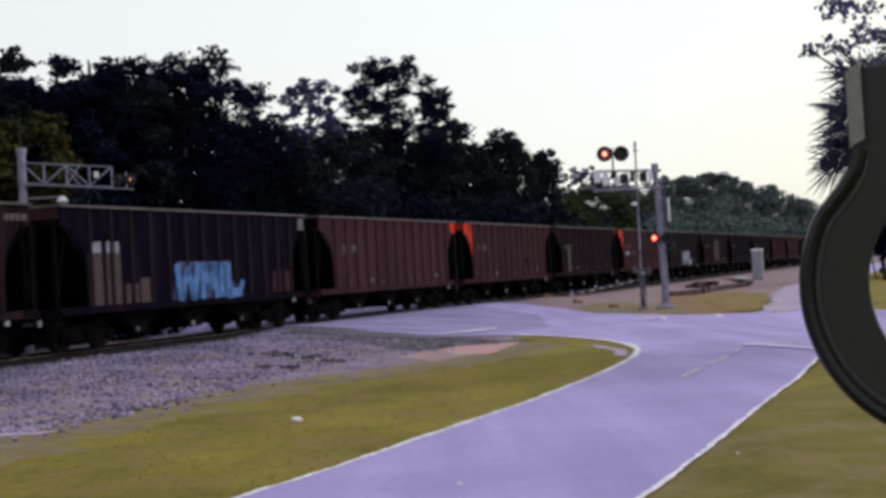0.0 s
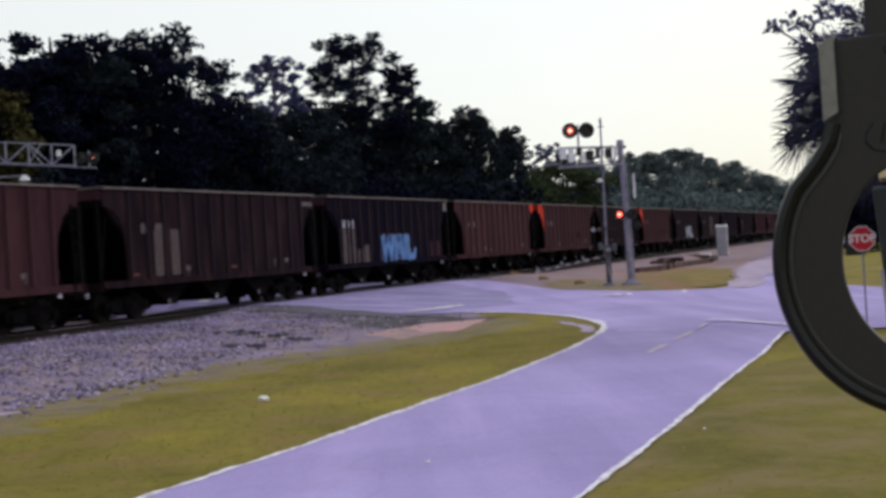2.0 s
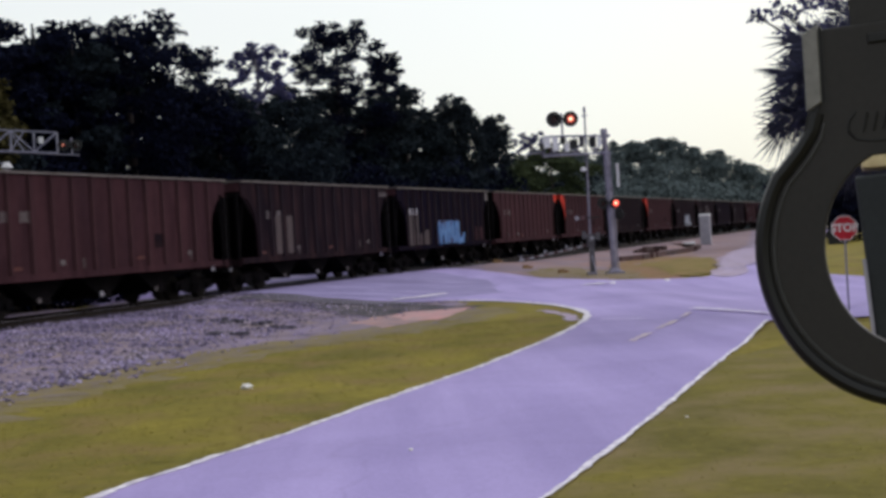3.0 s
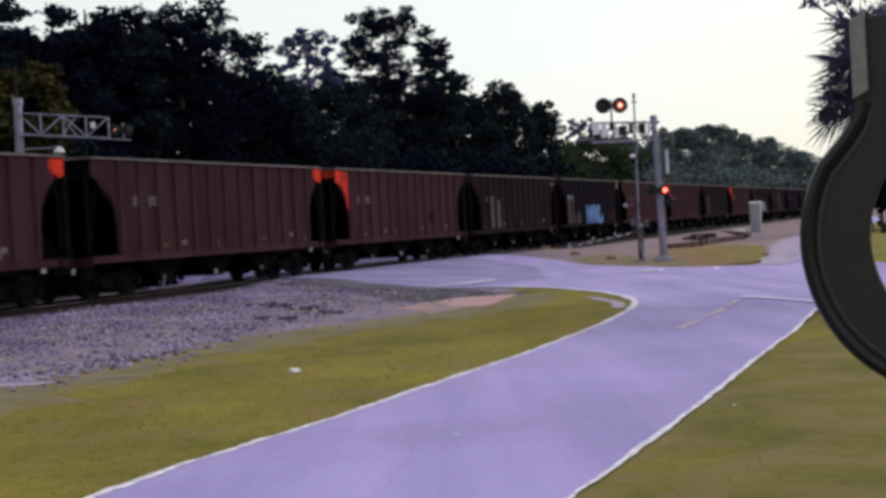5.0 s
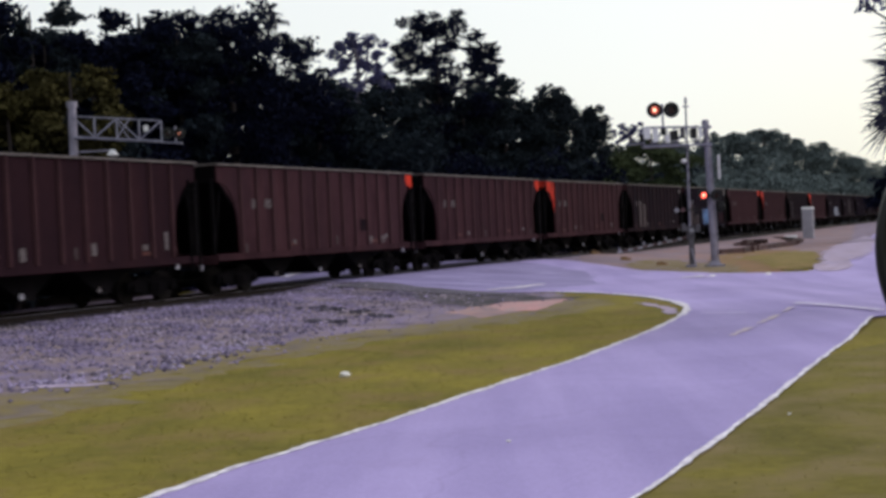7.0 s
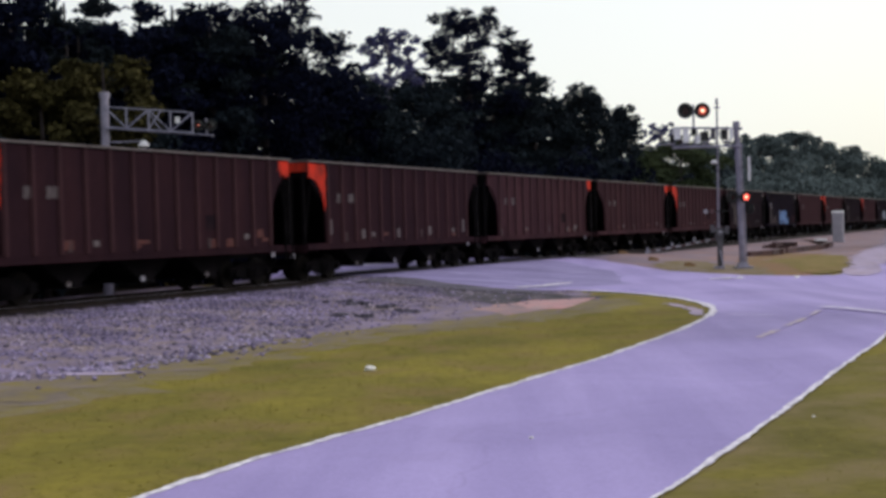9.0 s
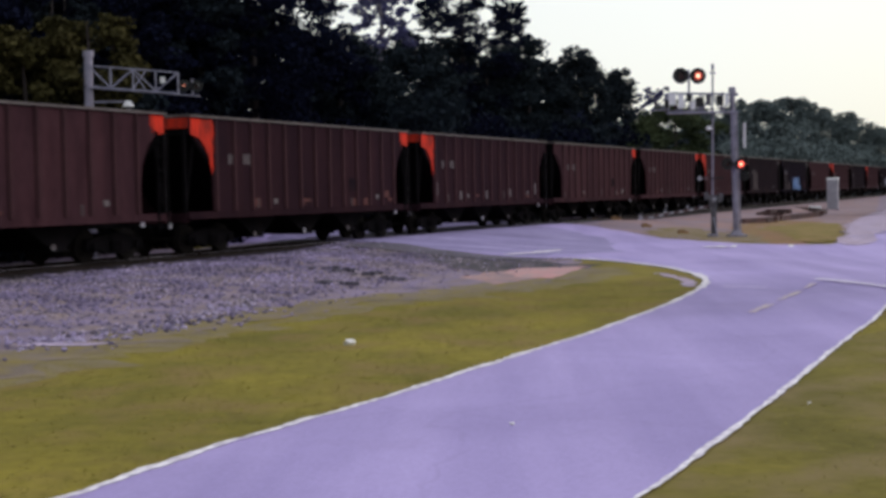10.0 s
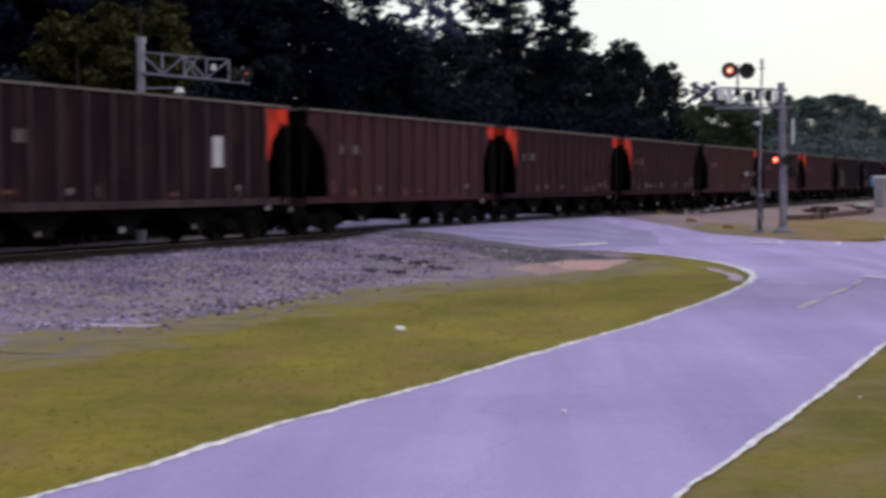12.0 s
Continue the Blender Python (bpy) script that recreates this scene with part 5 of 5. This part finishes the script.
rng0 = random.Random(14)
s_now, i = 14.0, 0
while s_now < 210:
    step = 4.2 + s_now * 0.03
    far = s_now > 135
    shrub(rng0.uniform(40, 44), s_now, rng0.uniform(7.6, 9.2) + (1.5 if far else 0.0), step * 0.9, LEAF_FAR if far else (LEAF_DARK, LEAF_MID)[i % 2], "understorey along the far track, leaf colour paled for haze" if far else "tall dark understorey among the trees", 800 + i)
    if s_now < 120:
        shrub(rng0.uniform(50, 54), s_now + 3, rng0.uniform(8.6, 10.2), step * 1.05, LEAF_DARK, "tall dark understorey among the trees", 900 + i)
    s_now += step
    i += 1
rng0 = random.Random(4)
s_now, i = 2.0, 0
while s_now < 470:
    step = 3.2 + s_now * 0.028
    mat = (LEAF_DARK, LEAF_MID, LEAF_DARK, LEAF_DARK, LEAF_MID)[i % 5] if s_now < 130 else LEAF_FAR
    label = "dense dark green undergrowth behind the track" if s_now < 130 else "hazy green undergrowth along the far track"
    shrub(rng0.uniform(31.5, 34) + (6.5 if 50 < s_now < 63 else 0.0), s_now, rng0.uniform(5.5, 8.0), step * 0.85, mat, label, 300 + i)
    s_now += step
    i += 1


# ---- roadside palm and tree by the stop sign ----
def palm(x, y, crown_z, reach, seed):
    rng = np.random.default_rng(seed)
    z0 = height(x, y)
    t = thing("palm_tree", "shaggy dark fan palm beside the road", "palm", pose(x, y, z0))
    top = crown_z - z0
    trunk = Shape()
    for i in range(10):
        k0, k1 = top * i / 10, top * (i + 1) / 10
        trunk.tube((0, 0, k0 - 0.05), (0.02 * (i % 2), 0, k1), 0.22, 0.17, n=10)
    part("trunk", trunk, BARK, t)
    for i in range(210):
        up = max(-0.8, 1 - 2 * (i + 0.5) / 210)
        a = i * 2.39996
        flat = math.sqrt(max(0.0, 1 - up * up))
        d = Vector((math.cos(a) * flat, math.sin(a) * flat, up)).normalized()
        side = d.cross(Vector((0, 0, 1))).normalized() if abs(d.z) < 0.98 else Vector((1, 0, 0))
        side = Matrix.Rotation(rng.uniform(0, math.pi), 3, d) @ side
        nrm = side.cross(d).normalized()
        hub = d * reach * rng.uniform(0.34, 0.70)
        s = Shape().tube((0, 0, 0), hub, 0.018, 0.010, n=5)
        for j in range(27):
            q = radians(-104 + 208 * j / 26)
            sag = Vector((0, 0, -0.10 - 0.10 * rng.random())) * reach
            tip = hub + (d * math.cos(q) + side * math.sin(q)) * reach * rng.uniform(0.22, 0.36) + sag * 0.6
            mid = hub.lerp(tip, 0.45) - sag * 0.12
            w = (tip - hub).cross(nrm).normalized() * 0.010
            s.raw([hub, mid + w, tip, mid - w], ((0, 1, 2), (0, 2, 3)))
        part("frond", s, FROND, t, at=pose(0, 0, top))
    return t


palm(11.35, 30.3, 4.80, 2.85, 21)
tree(13.9, 36.0, 10.4, 3.2, "roadside", 77)
for i, (x, y, h, r) in enumerate(((33, 99, 6.6, 3.6), (37.5, 101, 7.4, 4.0), (42.5, 105, 7.2, 4.2), (48, 109, 8.4, 4.6), (54, 112, 8.4, 4.8))):
    u, s = us(x, y)
    shrub(u, s, h, r, LEAF_DARK, "dense dark shrub beyond the side road", 600 + i)

bin_box = thing("utility_bin", "dark lidded utility bin standing on the grass", "bin", pose(31.0, 90.5, 0.0, 0, 0, -20))
part("body", Shape().box((0, 0, 0.42), (1.25, 0.7, 0.84), taper=1.06), BLACK, bin_box, bevel=0.03)
part("lid", Shape().box((0, 0, 0.88), (1.36, 0.8, 0.08)), RUBBER, bin_box)

# ---- ring-shaped object of unknown use by the camera, and the dark panel behind it ----
PH, PV = 1 / 782.0, 1 / 738.0      # its width and height to scale
PX = 1 / 760.0
OUT = [(-158, 402), (-152, 258), (-163, 226), (-190, 190), (-224, 155)]
a_end = math.atan2(OUT[-1][1], OUT[-1][0])
arc = [a_end + (1.5 * math.pi - a_end) * i / 40 for i in range(1, 41)]
half = OUT + [((276 + 4 * math.sin((a - a_end) * 1.2)) * math.cos(a), (276 + 4 * math.sin((a - a_end) * 1.2)) * math.sin(a)) for a in arc]
outline = half + [(-dx, dy) for dx, dy in reversed(half[:-1])]
outline = [(dx * PH, dy * PV) for dx, dy in outline]
HOLE = (0.202, 0.242)


def annulus(outer, scale_out, hole, y0, y1):
    """A plate with a round hole, between the outline and the hole."""
    s = Shape()
    n = len(outer)
    pts = []
    for y in (y0, y1):
        pts += [(x * scale_out, y, z * scale_out) for x, z in outer]
        for x, z in outer:
            d = math.hypot(x, z)
            pts.append((x / d * hole[0], y, z / d * hole[1]))
    faces = []
    for i in range(n):
        j = (i + 1) % n
        faces += [(i, j, n + j, n + i), (2 * n + j, 2 * n + i, 3 * n + i, 3 * n + j), (i, 2 * n + i, 2 * n + j, j), (n + j, 3 * n + j, 3 * n + i, n + i)]
    return s.raw(pts, faces)


def sweep(path, scale, y, r, n=8):
    """One tube swept along the outline."""
    s = Shape()
    v, f = [], []
    for i, (x, z) in enumerate(path):
        (ax, az), (bx, bz) = path[max(0, i - 1)], path[min(len(path) - 1, i + 1)]
        d = math.hypot(bx - ax, bz - az) or 1
        nx, nz = -(bz - az) / d, (bx - ax) / d
        for k in range(n):
            q = 2 * math.pi * k / n
            v.append((x * scale + nx * r * math.cos(q), y + r * math.sin(q), z * scale + nz * r * math.cos(q)))
        if i:
            f += [((i - 1) * n + k, (i - 1) * n + (k + 1) % n, i * n + (k + 1) % n, i * n + k) for k in range(n)]
    return s.raw(v, f + [tuple(range(n)), tuple(range(len(v) - n, len(v)))])


bracket = thing("ring_bracket", "charcoal ring-shaped object of unknown use on an added post", "bracket", pose(1.30, 3.0, 0.0))
holder = part("plate", annulus(outline, 1.0, HOLE, -0.018, 0.018), PLATE, bracket, "flat charcoal plate with a round hole", at=pose(0, 0, 2.01, 0, -2.0, -22), bevel=0.004)
RIM = outline[1:len(half) + 11]
part("rubber_rim", sweep(RIM, 0.982, -0.012, 0.020), RUBBER, holder, "glossy black rubber rim")
# The rim's gloss highlight, painted as a thin grey tube.
part("bead", sweep(RIM, 0.905, -0.020, 0.0050, 6), RIM_GLOSS, holder, "thin grey line painting the rim highlight")
part("edge_strip", Shape().prism([(-0.208, 0.536), (-0.171, 0.557), (-0.177, 0.367), (-0.214, 0.348)], -0.034, 0.0), PALE_STRIP, holder, "pale grey worn edge strip", bevel=0.003)
part("groove", Shape().prism([(-0.170, 0.550), (-0.162, 0.550), (-0.166, 0.368), (-0.174, 0.366)], -0.022, -0.016), RUBBER, holder, "dark groove")
part("recess", Shape().prism([(-0.212, 0.345), (-0.184, 0.362), (-0.190, 0.312), (-0.235, 0.250), (-0.276, 0.214), (-0.262, 0.243), (-0.228, 0.290)], -0.026, -0.010), RUBBER, holder, "black recess under the strip")
part("slot", Shape().box((-26 * PX, -0.019, 385 * PX), (0.05, 0.010, 0.026)), RUBBER, holder, "black slot", bevel=0.006)
part("hanger", Shape().box((0.03, 0.012, 0.60), (0.25, 0.03, 0.26)), PLATE, holder, "charcoal hanger plate")
scroll = Shape()
pts = [(-0.10, 0.335), (-0.118, 0.315), (-0.122, 0.29), (-0.105, 0.27), (-0.07, 0.262), (-0.03, 0.262), (0.02, 0.27)]
for (a0, b0), (a1, b1) in zip(pts, pts[1:]):
    scroll.tube((a0, -0.0185, b0), (a1, -0.0185, b1), 0.003, n=5)
for x in (-0.085, -0.062, -0.04):
    scroll.tube((x, -0.0185, 0.285), (x + 0.012, -0.0185, 0.33), 0.003, n=5)
part("emblem", scroll, RUBBER, holder, "plain dark embossed strokes")
# Post and foot are added, out of view, to carry the ring.
part("post", Shape().beam((0.24, -0.07, 0.0), (0.24, -0.07, 2.0), 0.045), PLATE, bracket, "slim charcoal post added as support")
part("foot", Shape().box((0.24, -0.07, 0.03), (0.22, 0.22, 0.06)), PLATE, bracket)

# Unidentified dark panel built as a cabinet; its pedestal and plinth are added.
pillar = thing("slate_cabinet", "unidentified dark slate panel with cream top, built as a cabinet", "cabinet", pose(1.90, 4.25, 0.0, 0, 0, -20))
part("body", Shape().box((0, 0, 1.87), (0.56, 0.4, 0.74)), SLATE, pillar, at=pose(0.168, 0, 0, 0, -4, 0), bevel=0.01)
part("edge_trim", Shape().box((-0.284, -0.204, 1.74), (0.012, 0.012, 0.46)), CABINET, pillar, "thin pale metal edge", at=pose(0.168, 0, 0, 0, -4, 0))
part("pedestal", Shape().box((0.2, 0.05, 0.76), (0.12, 0.12, 1.5)), SLATE, pillar)
part("lid", Shape().box((0.015, 0, 2.265), (0.52, 0.38, 0.05)), CREAM, pillar, "cream painted lid", bevel=0.008)
part("plinth", Shape().box((0.2, 0.05, 0.03), (0.34, 0.34, 0.08)), SLATE, pillar)

# ---- litter ----
def scrap(x, y, size, seed, label):
    rng = random.Random(seed)
    bm = bmesh.new()
    bmesh.ops.create_icosphere(bm, subdivisions=2, radius=size)
    for v in bm.verts:
        v.co *= rng.uniform(0.7, 1.15)
        v.co.z = max(-size * 0.3, v.co.z * 0.55)
    me = bpy.data.meshes.new("litter")
    bm.to_mesh(me)
    bm.free()
    me.materials.append(LITTER)
    ob = new("litter", me)
    ob.matrix_basis = pose(x, y, height(x, y) + size * 0.3 + (0.018 if size < 0.08 else 0.0), 0, 0, seed * 40)
    return tagged(ob, label, "litter", "scraps of litter")


scrap(-2.08, 20.3, 0.095, 2, "crumpled white paper lying on the grass")
scrap(0.22, 13.2, 0.026, 3, "small white scrap lying on the asphalt")
scrap(8.9, 51.7, 0.12, 4, "white scrap at the edge of the road")
scrap(11.4, 53.6, 0.13, 5, "white scrap on the dry verge")
scrap(3.2, 14.2, 0.018, 6, "tiny white scrap in the grass")

# ---- scattered ballast stones and grass ----
def inside(x, y, poly):
    hit = False
    for (x0, y0), (x1, y1) in zip(poly, poly[1:] + poly[:1]):
        if (y0 > y) != (y1 > y) and x < (x1 - x0) * (y - y0) / (y1 - y0) + x0:
            hit = not hit
    return hit


ROAD = EDGE_LEFT + EDGE_CROSS + EDGE_FAR + EDGE_RIGHT
rng = random.Random(31)
v, f = [], []
OCTA = [(1, 0, 0), (-1, 0, 0), (0, 1, 0), (0, -1, 0), (0, 0, 1), (0, 0, -1)]
OFACE = [(0, 2, 4), (2, 1, 4), (1, 3, 4), (3, 0, 4), (2, 0, 5), (1, 2, 5), (3, 1, 5), (0, 3, 5)]
n = 0
while n < 48000:
    u = 12.0 + 10.6 * rng.random() ** 0.8
    s = -12 + rng.random() ** 0.9 * 70
    x, y = xy(u, s)
    edge = 0.12 * smooth(12.2, 14.5, u) + 0.88 * smooth(15.0, 18.2, u + rng.uniform(-0.9, 0.9))
    if rng.random() > edge or inside(x, y, ROAD):
        n += 1
        continue
    q = rng.uniform(0.02, 0.047) * (1.6 if rng.random() < 0.06 else 1.0)
    z = laid(x, y, 0.006) + q * 0.35
    k = len(v)
    v += [(x + a * q * rng.uniform(0.6, 1.4), y + b * q * rng.uniform(0.6, 1.4), z + c * q * rng.uniform(0.5, 1.0)) for a, b, c in OCTA]
    f += [tuple(i + k for i in t) for t in OFACE]
    n += 1
RIDGE = [(-7.4, 20.4), (-6.0, 22.2), (-5.1, 24.9), (-4.9, 27.5), (-4.6, 29.6), (-3.9, 32.0), (-3.1, 34.6)]
for i in range(450):
    k = rng.random() * (len(RIDGE) - 1.001)
    (x0, y0), (x1, y1) = RIDGE[int(k)], RIDGE[int(k) + 1]
    x, y = x0 + (x1 - x0) * (k % 1) + rng.gauss(-0.1, 0.45), y0 + (y1 - y0) * (k % 1) + rng.gauss(0.1, 0.5)
    q = rng.uniform(0.03, 0.065)
    z = laid(x, y, 0.006) + q * 0.4
    k = len(v)
    v += [(x + a * q * rng.uniform(0.6, 1.4), y + b * q * rng.uniform(0.6, 1.4), z + c * q * rng.uniform(0.5, 1.0)) for a, b, c in OCTA]
    f += [tuple(i + k for i in t) for t in OFACE]
me = bpy.data.meshes.new("ballast_stones")
me.from_pydata(v, [], f)
me.materials.append(STONE)
tagged(new("ballast_stones", me), "loose grey ballast stones beside the track", "gravel", kind="stuff")
STONES = []
for i in range(6):
    bm = bmesh.new()
    bmesh.ops.create_icosphere(bm, subdivisions=1, radius=1.0)
    for p in bm.verts:
        p.co = Vector((p.co.x * 1.25, p.co.y, p.co.z * 0.7)) * rng.uniform(0.75, 1.2)
    me = bpy.data.meshes.new("stone")
    bm.to_mesh(me)
    bm.free()
    me.materials.append(PALE_STONE)
    STONES.append(me)
for i in range(290):
    if i % 2:
        k = rng.random() * 3.5
        (x0, y0), (x1, y1) = RIDGE[int(k)], RIDGE[int(k) + 1]
        x, y = x0 + (x1 - x0) * (k % 1) + rng.gauss(-0.1, 0.4), y0 + (y1 - y0) * (k % 1) + rng.gauss(0, 0.5)
    else:
        x, y = xy(rng.uniform(16.0, 20.8), rng.uniform(6, 30))
    q = rng.uniform(0.032, 0.062)
    ob = part("stone", STONES[i % 6], PALE_STONE, VERGE)
    ob.matrix_basis = pose(x, y, laid(x, y, 0.006) + q * 0.3, 0, 0, rng.uniform(0, 360)) @ Matrix.Scale(q, 4)
for x, y, turn in ((-4.5, 36.7, -30), (-3.9, 36.3, -40), (-3.3, 35.9, -35), (-4.1, 33.2, -38), (-3.5, 32.75, -30), (-2.4, 34.6, -20)):
    slabs = Shape()
    for i in range(5):
        slabs.box((rng.uniform(-0.4, 0.4), rng.uniform(-0.3, 0.3), rng.uniform(0.03, 0.08)), (rng.uniform(0.12, 0.36), rng.uniform(0.1, 0.22), 0.08), rng.uniform(0, 180), 0.8)
    tagged(part("rubble", slabs, PATCHED, None, at=pose(x, y, laid(x, y, 0.012) - 0.02, 0, 0, turn)), "heap of broken dark asphalt slabs on the gravel", "rubble", "asphalt rubble")

# ---- short grass blades on the near verges ----
def within(px, py, poly):
    hit = np.zeros(len(px), bool)
    for (x0, y0), (x1, y1) in zip(poly, poly[1:] + poly[:1]):
        if y0 != y1:
            hit ^= ((y0 > py) != (y1 > py)) & (px < (x1 - x0) * (py - y0) / (y1 - y0) + x0)
    return hit


gr = np.random.default_rng(71)
clump = gr.random((1500, 2)) * np.array([26.0, 26.0]) + np.array([-13.0, 7.5])
pick = gr.integers(0, len(clump), 120000)
px, py = (clump[pick] + gr.normal(size=(120000, 2)) * 0.34).T
loose = gr.random(120000) < 0.45
px, py = np.where(loose, gr.random(120000) * 26 - 13, px), np.where(loose, 7.5 + gr.random(120000) * 26, py)
gravel_side = [(a - 0.9 * rng.random(), b + 0.5 * rng.random()) for a, b in GRAVEL_EDGE] + [(-20, 60), (-60, 20)]
keep = ~within(px, py, ROAD) & ~within(px, py, gravel_side) & (np.abs(px) < py * 0.62)
px, py = px[keep], py[keep]
n = len(px)
pz = np.array([height(a, b) for a, b in zip(px, py)])
tall, turn, bow = 0.004 + 0.010 * gr.random(n) ** 2, gr.random(n) * 6.283, gr.normal(size=(n, 2)) * 0.05
half_w = 0.006 + 0.010 * gr.random(n)
wx, wy = np.cos(turn) * half_w, np.sin(turn) * half_w
v = np.stack([np.stack([px - wx, py - wy, pz], 1), np.stack([px + wx, py + wy, pz], 1), np.stack([px + bow[:, 0], py + bow[:, 1], pz + tall], 1)], 1).reshape(-1, 3)
me = bpy.data.meshes.new("grass_blades")
me.from_pydata(v.tolist(), [], np.arange(n * 3).reshape(-1, 3).tolist())
me.materials.append(BLADES)
tagged(new("grass_blades", me), "short yellow-green mown grass blades on the verge", "grass", kind="stuff")

# ---- dusty border between grass and gravel ----
DUSTY = material("dusty_gravel", (0.185, 0.15, 0.125), (0.135, 0.11, 0.092), 0.95, scale=0.9, fine=16, bump=0.5, bump_dist=0.02, third=(0.19, 0.15, 0.04), third_amount=0.5, spec=0.1)
THIN = material("thin_grass", (0.192, 0.156, 0.052), (0.145, 0.118, 0.05), 0.95, scale=0.9, fine=16, bump=0.5, bump_dist=0.02, third=(0.18, 0.148, 0.11), third_amount=0.45, spec=0.1)


def band(name, inner, outer, lift, mat, label, seed):
    """A strip along the gravel's edge between two offsets, with ragged sides."""
    rng = random.Random(seed)
    sides = ([], [])
    for (x0, y0), (x1, y1) in zip(GRAVEL_EDGE[1:-1], GRAVEL_EDGE[2:-1]):
        d = math.hypot(x1 - x0, y1 - y0)
        tx, ty = (x1 - x0) / d, (y1 - y0) / d
        for i in range(max(1, int(d / 0.35))):
            k = i / max(1, int(d / 0.35))
            for side, w in zip(sides, (inner, outer)):
                w += rng.gauss(0, 0.28)
                side.append((x0 + (x1 - x0) * k - ty * w, y0 + (y1 - y0) * k + tx * w))
    v, f = [], []
    for i, (p, q) in enumerate(zip(*sides)):
        v += [(*p, laid(*p, lift)), (*q, laid(*q, lift))]
        if i:
            f.append((2 * i - 2, 2 * i, 2 * i + 1, 2 * i - 1))
    me = bpy.data.meshes.new(name)
    me.from_pydata(v, [], f)
    me.materials.append(mat)
    tagged(new(name, me), label, "ground", kind="structure")


band("dusty_verge", -0.25, 1.25, 0.0085, DUSTY, "dusty gravel with sparse grass", 61)
band("thin_grass_verge", -1.0, 0.0, 0.003, THIN, "thin dusty grass along the gravel", 62)

# ---- ties under the rails ----
tie_mesh = Shape().box((0, 0, -0.1), (0.23, 2.6, 0.2)).mesh("tie", TIE)
bed = sheet("ballast_bed", [xy(21.2, -80), xy(21.5, 470), xy(25.4, 470), xy(25.6, -80)], 0.010, GRAVEL, "ballast bed under the track, train shade painted dark", "gravel", rough=0.1, seed=12)
# The shadow under the train is put into the bed's dark colour.
bed.data.materials[0] = material("shade_dark_ballast", (0.045, 0.038, 0.040), (0.022, 0.019, 0.021), 0.95, scale=1.2, fine=14, bump=1.0, bump_dist=0.05)
rng = random.Random(8)
for i in range(300):
    ob = part("tie", tie_mesh, TIE, bed, at=along(U_TRACK + rng.uniform(-0.03, 0.03), -2 + 0.56 * i, RAIL_Z - 0.165 + rng.uniform(-0.015, 0.0), rng.uniform(-1, 1)))


def motions():
    """The train rolls away along the track; the flashers change sides."""
    turn = 90 - TRACK_DEG
    for k, car in CARS.items():
        rows = []
        for t in (0.0, 3.0, 6.0, 9.0, 12.0):
            x, y = xy(U_TRACK, GAP0 + SPEED * t + PITCH * (k - 0.5))
            rows.append((t, pose(x, y, RAIL_Z, 0, 0, turn)))
        walk(car, rows)
    first = {}
    for car in CARS.values():
        for bogie in car.children:
            for w in bogie.children:
                if not w.name.startswith("wheelset"):
                    continue
                side = round(w.location.x, 2)
                if side not in first:
                    walk(w, [(i / 15, pose(side, 0, 0.42, 0, math.degrees(SPEED / 0.42 * i / 15), 0)) for i in range(181)])
                    first[side] = w.animation_data
                else:
                    w.rotation_mode = "QUATERNION"
                    w.animation_data_create()
                    w.animation_data.action = first[side].action
                    w.animation_data.action_slot = first[side].action_slot
    hops = (0.3, 0.8, 1.3, 1.85, 2.4, 3.1, 3.7, 4.3, 4.9, 5.75, 6.4, 6.8, 7.4, 8.0, 8.6, 9.3, 9.85, 10.3, 11.1, 11.7)
    for lens, left, right in ((HIGH_LIT, (-2.35, -0.3, 6.93), (-1.62, -0.3, 6.91)), (LOW_LIT, (-0.42, -0.36, 3.14), (0.14, -0.36, 3.12)), (FAR_LIT, (3.72, -0.2, 5.73), (3.32, -0.2, 5.76))):
        now, other = left, right
        rows = [(0.0, pose(*now))]
        for t in hops:
            rows += [(t - 0.06, pose(*now)), (t, pose(*other))]
            now, other = other, now
        walk(lens, rows + [(12.0, pose(*now))])


motions()
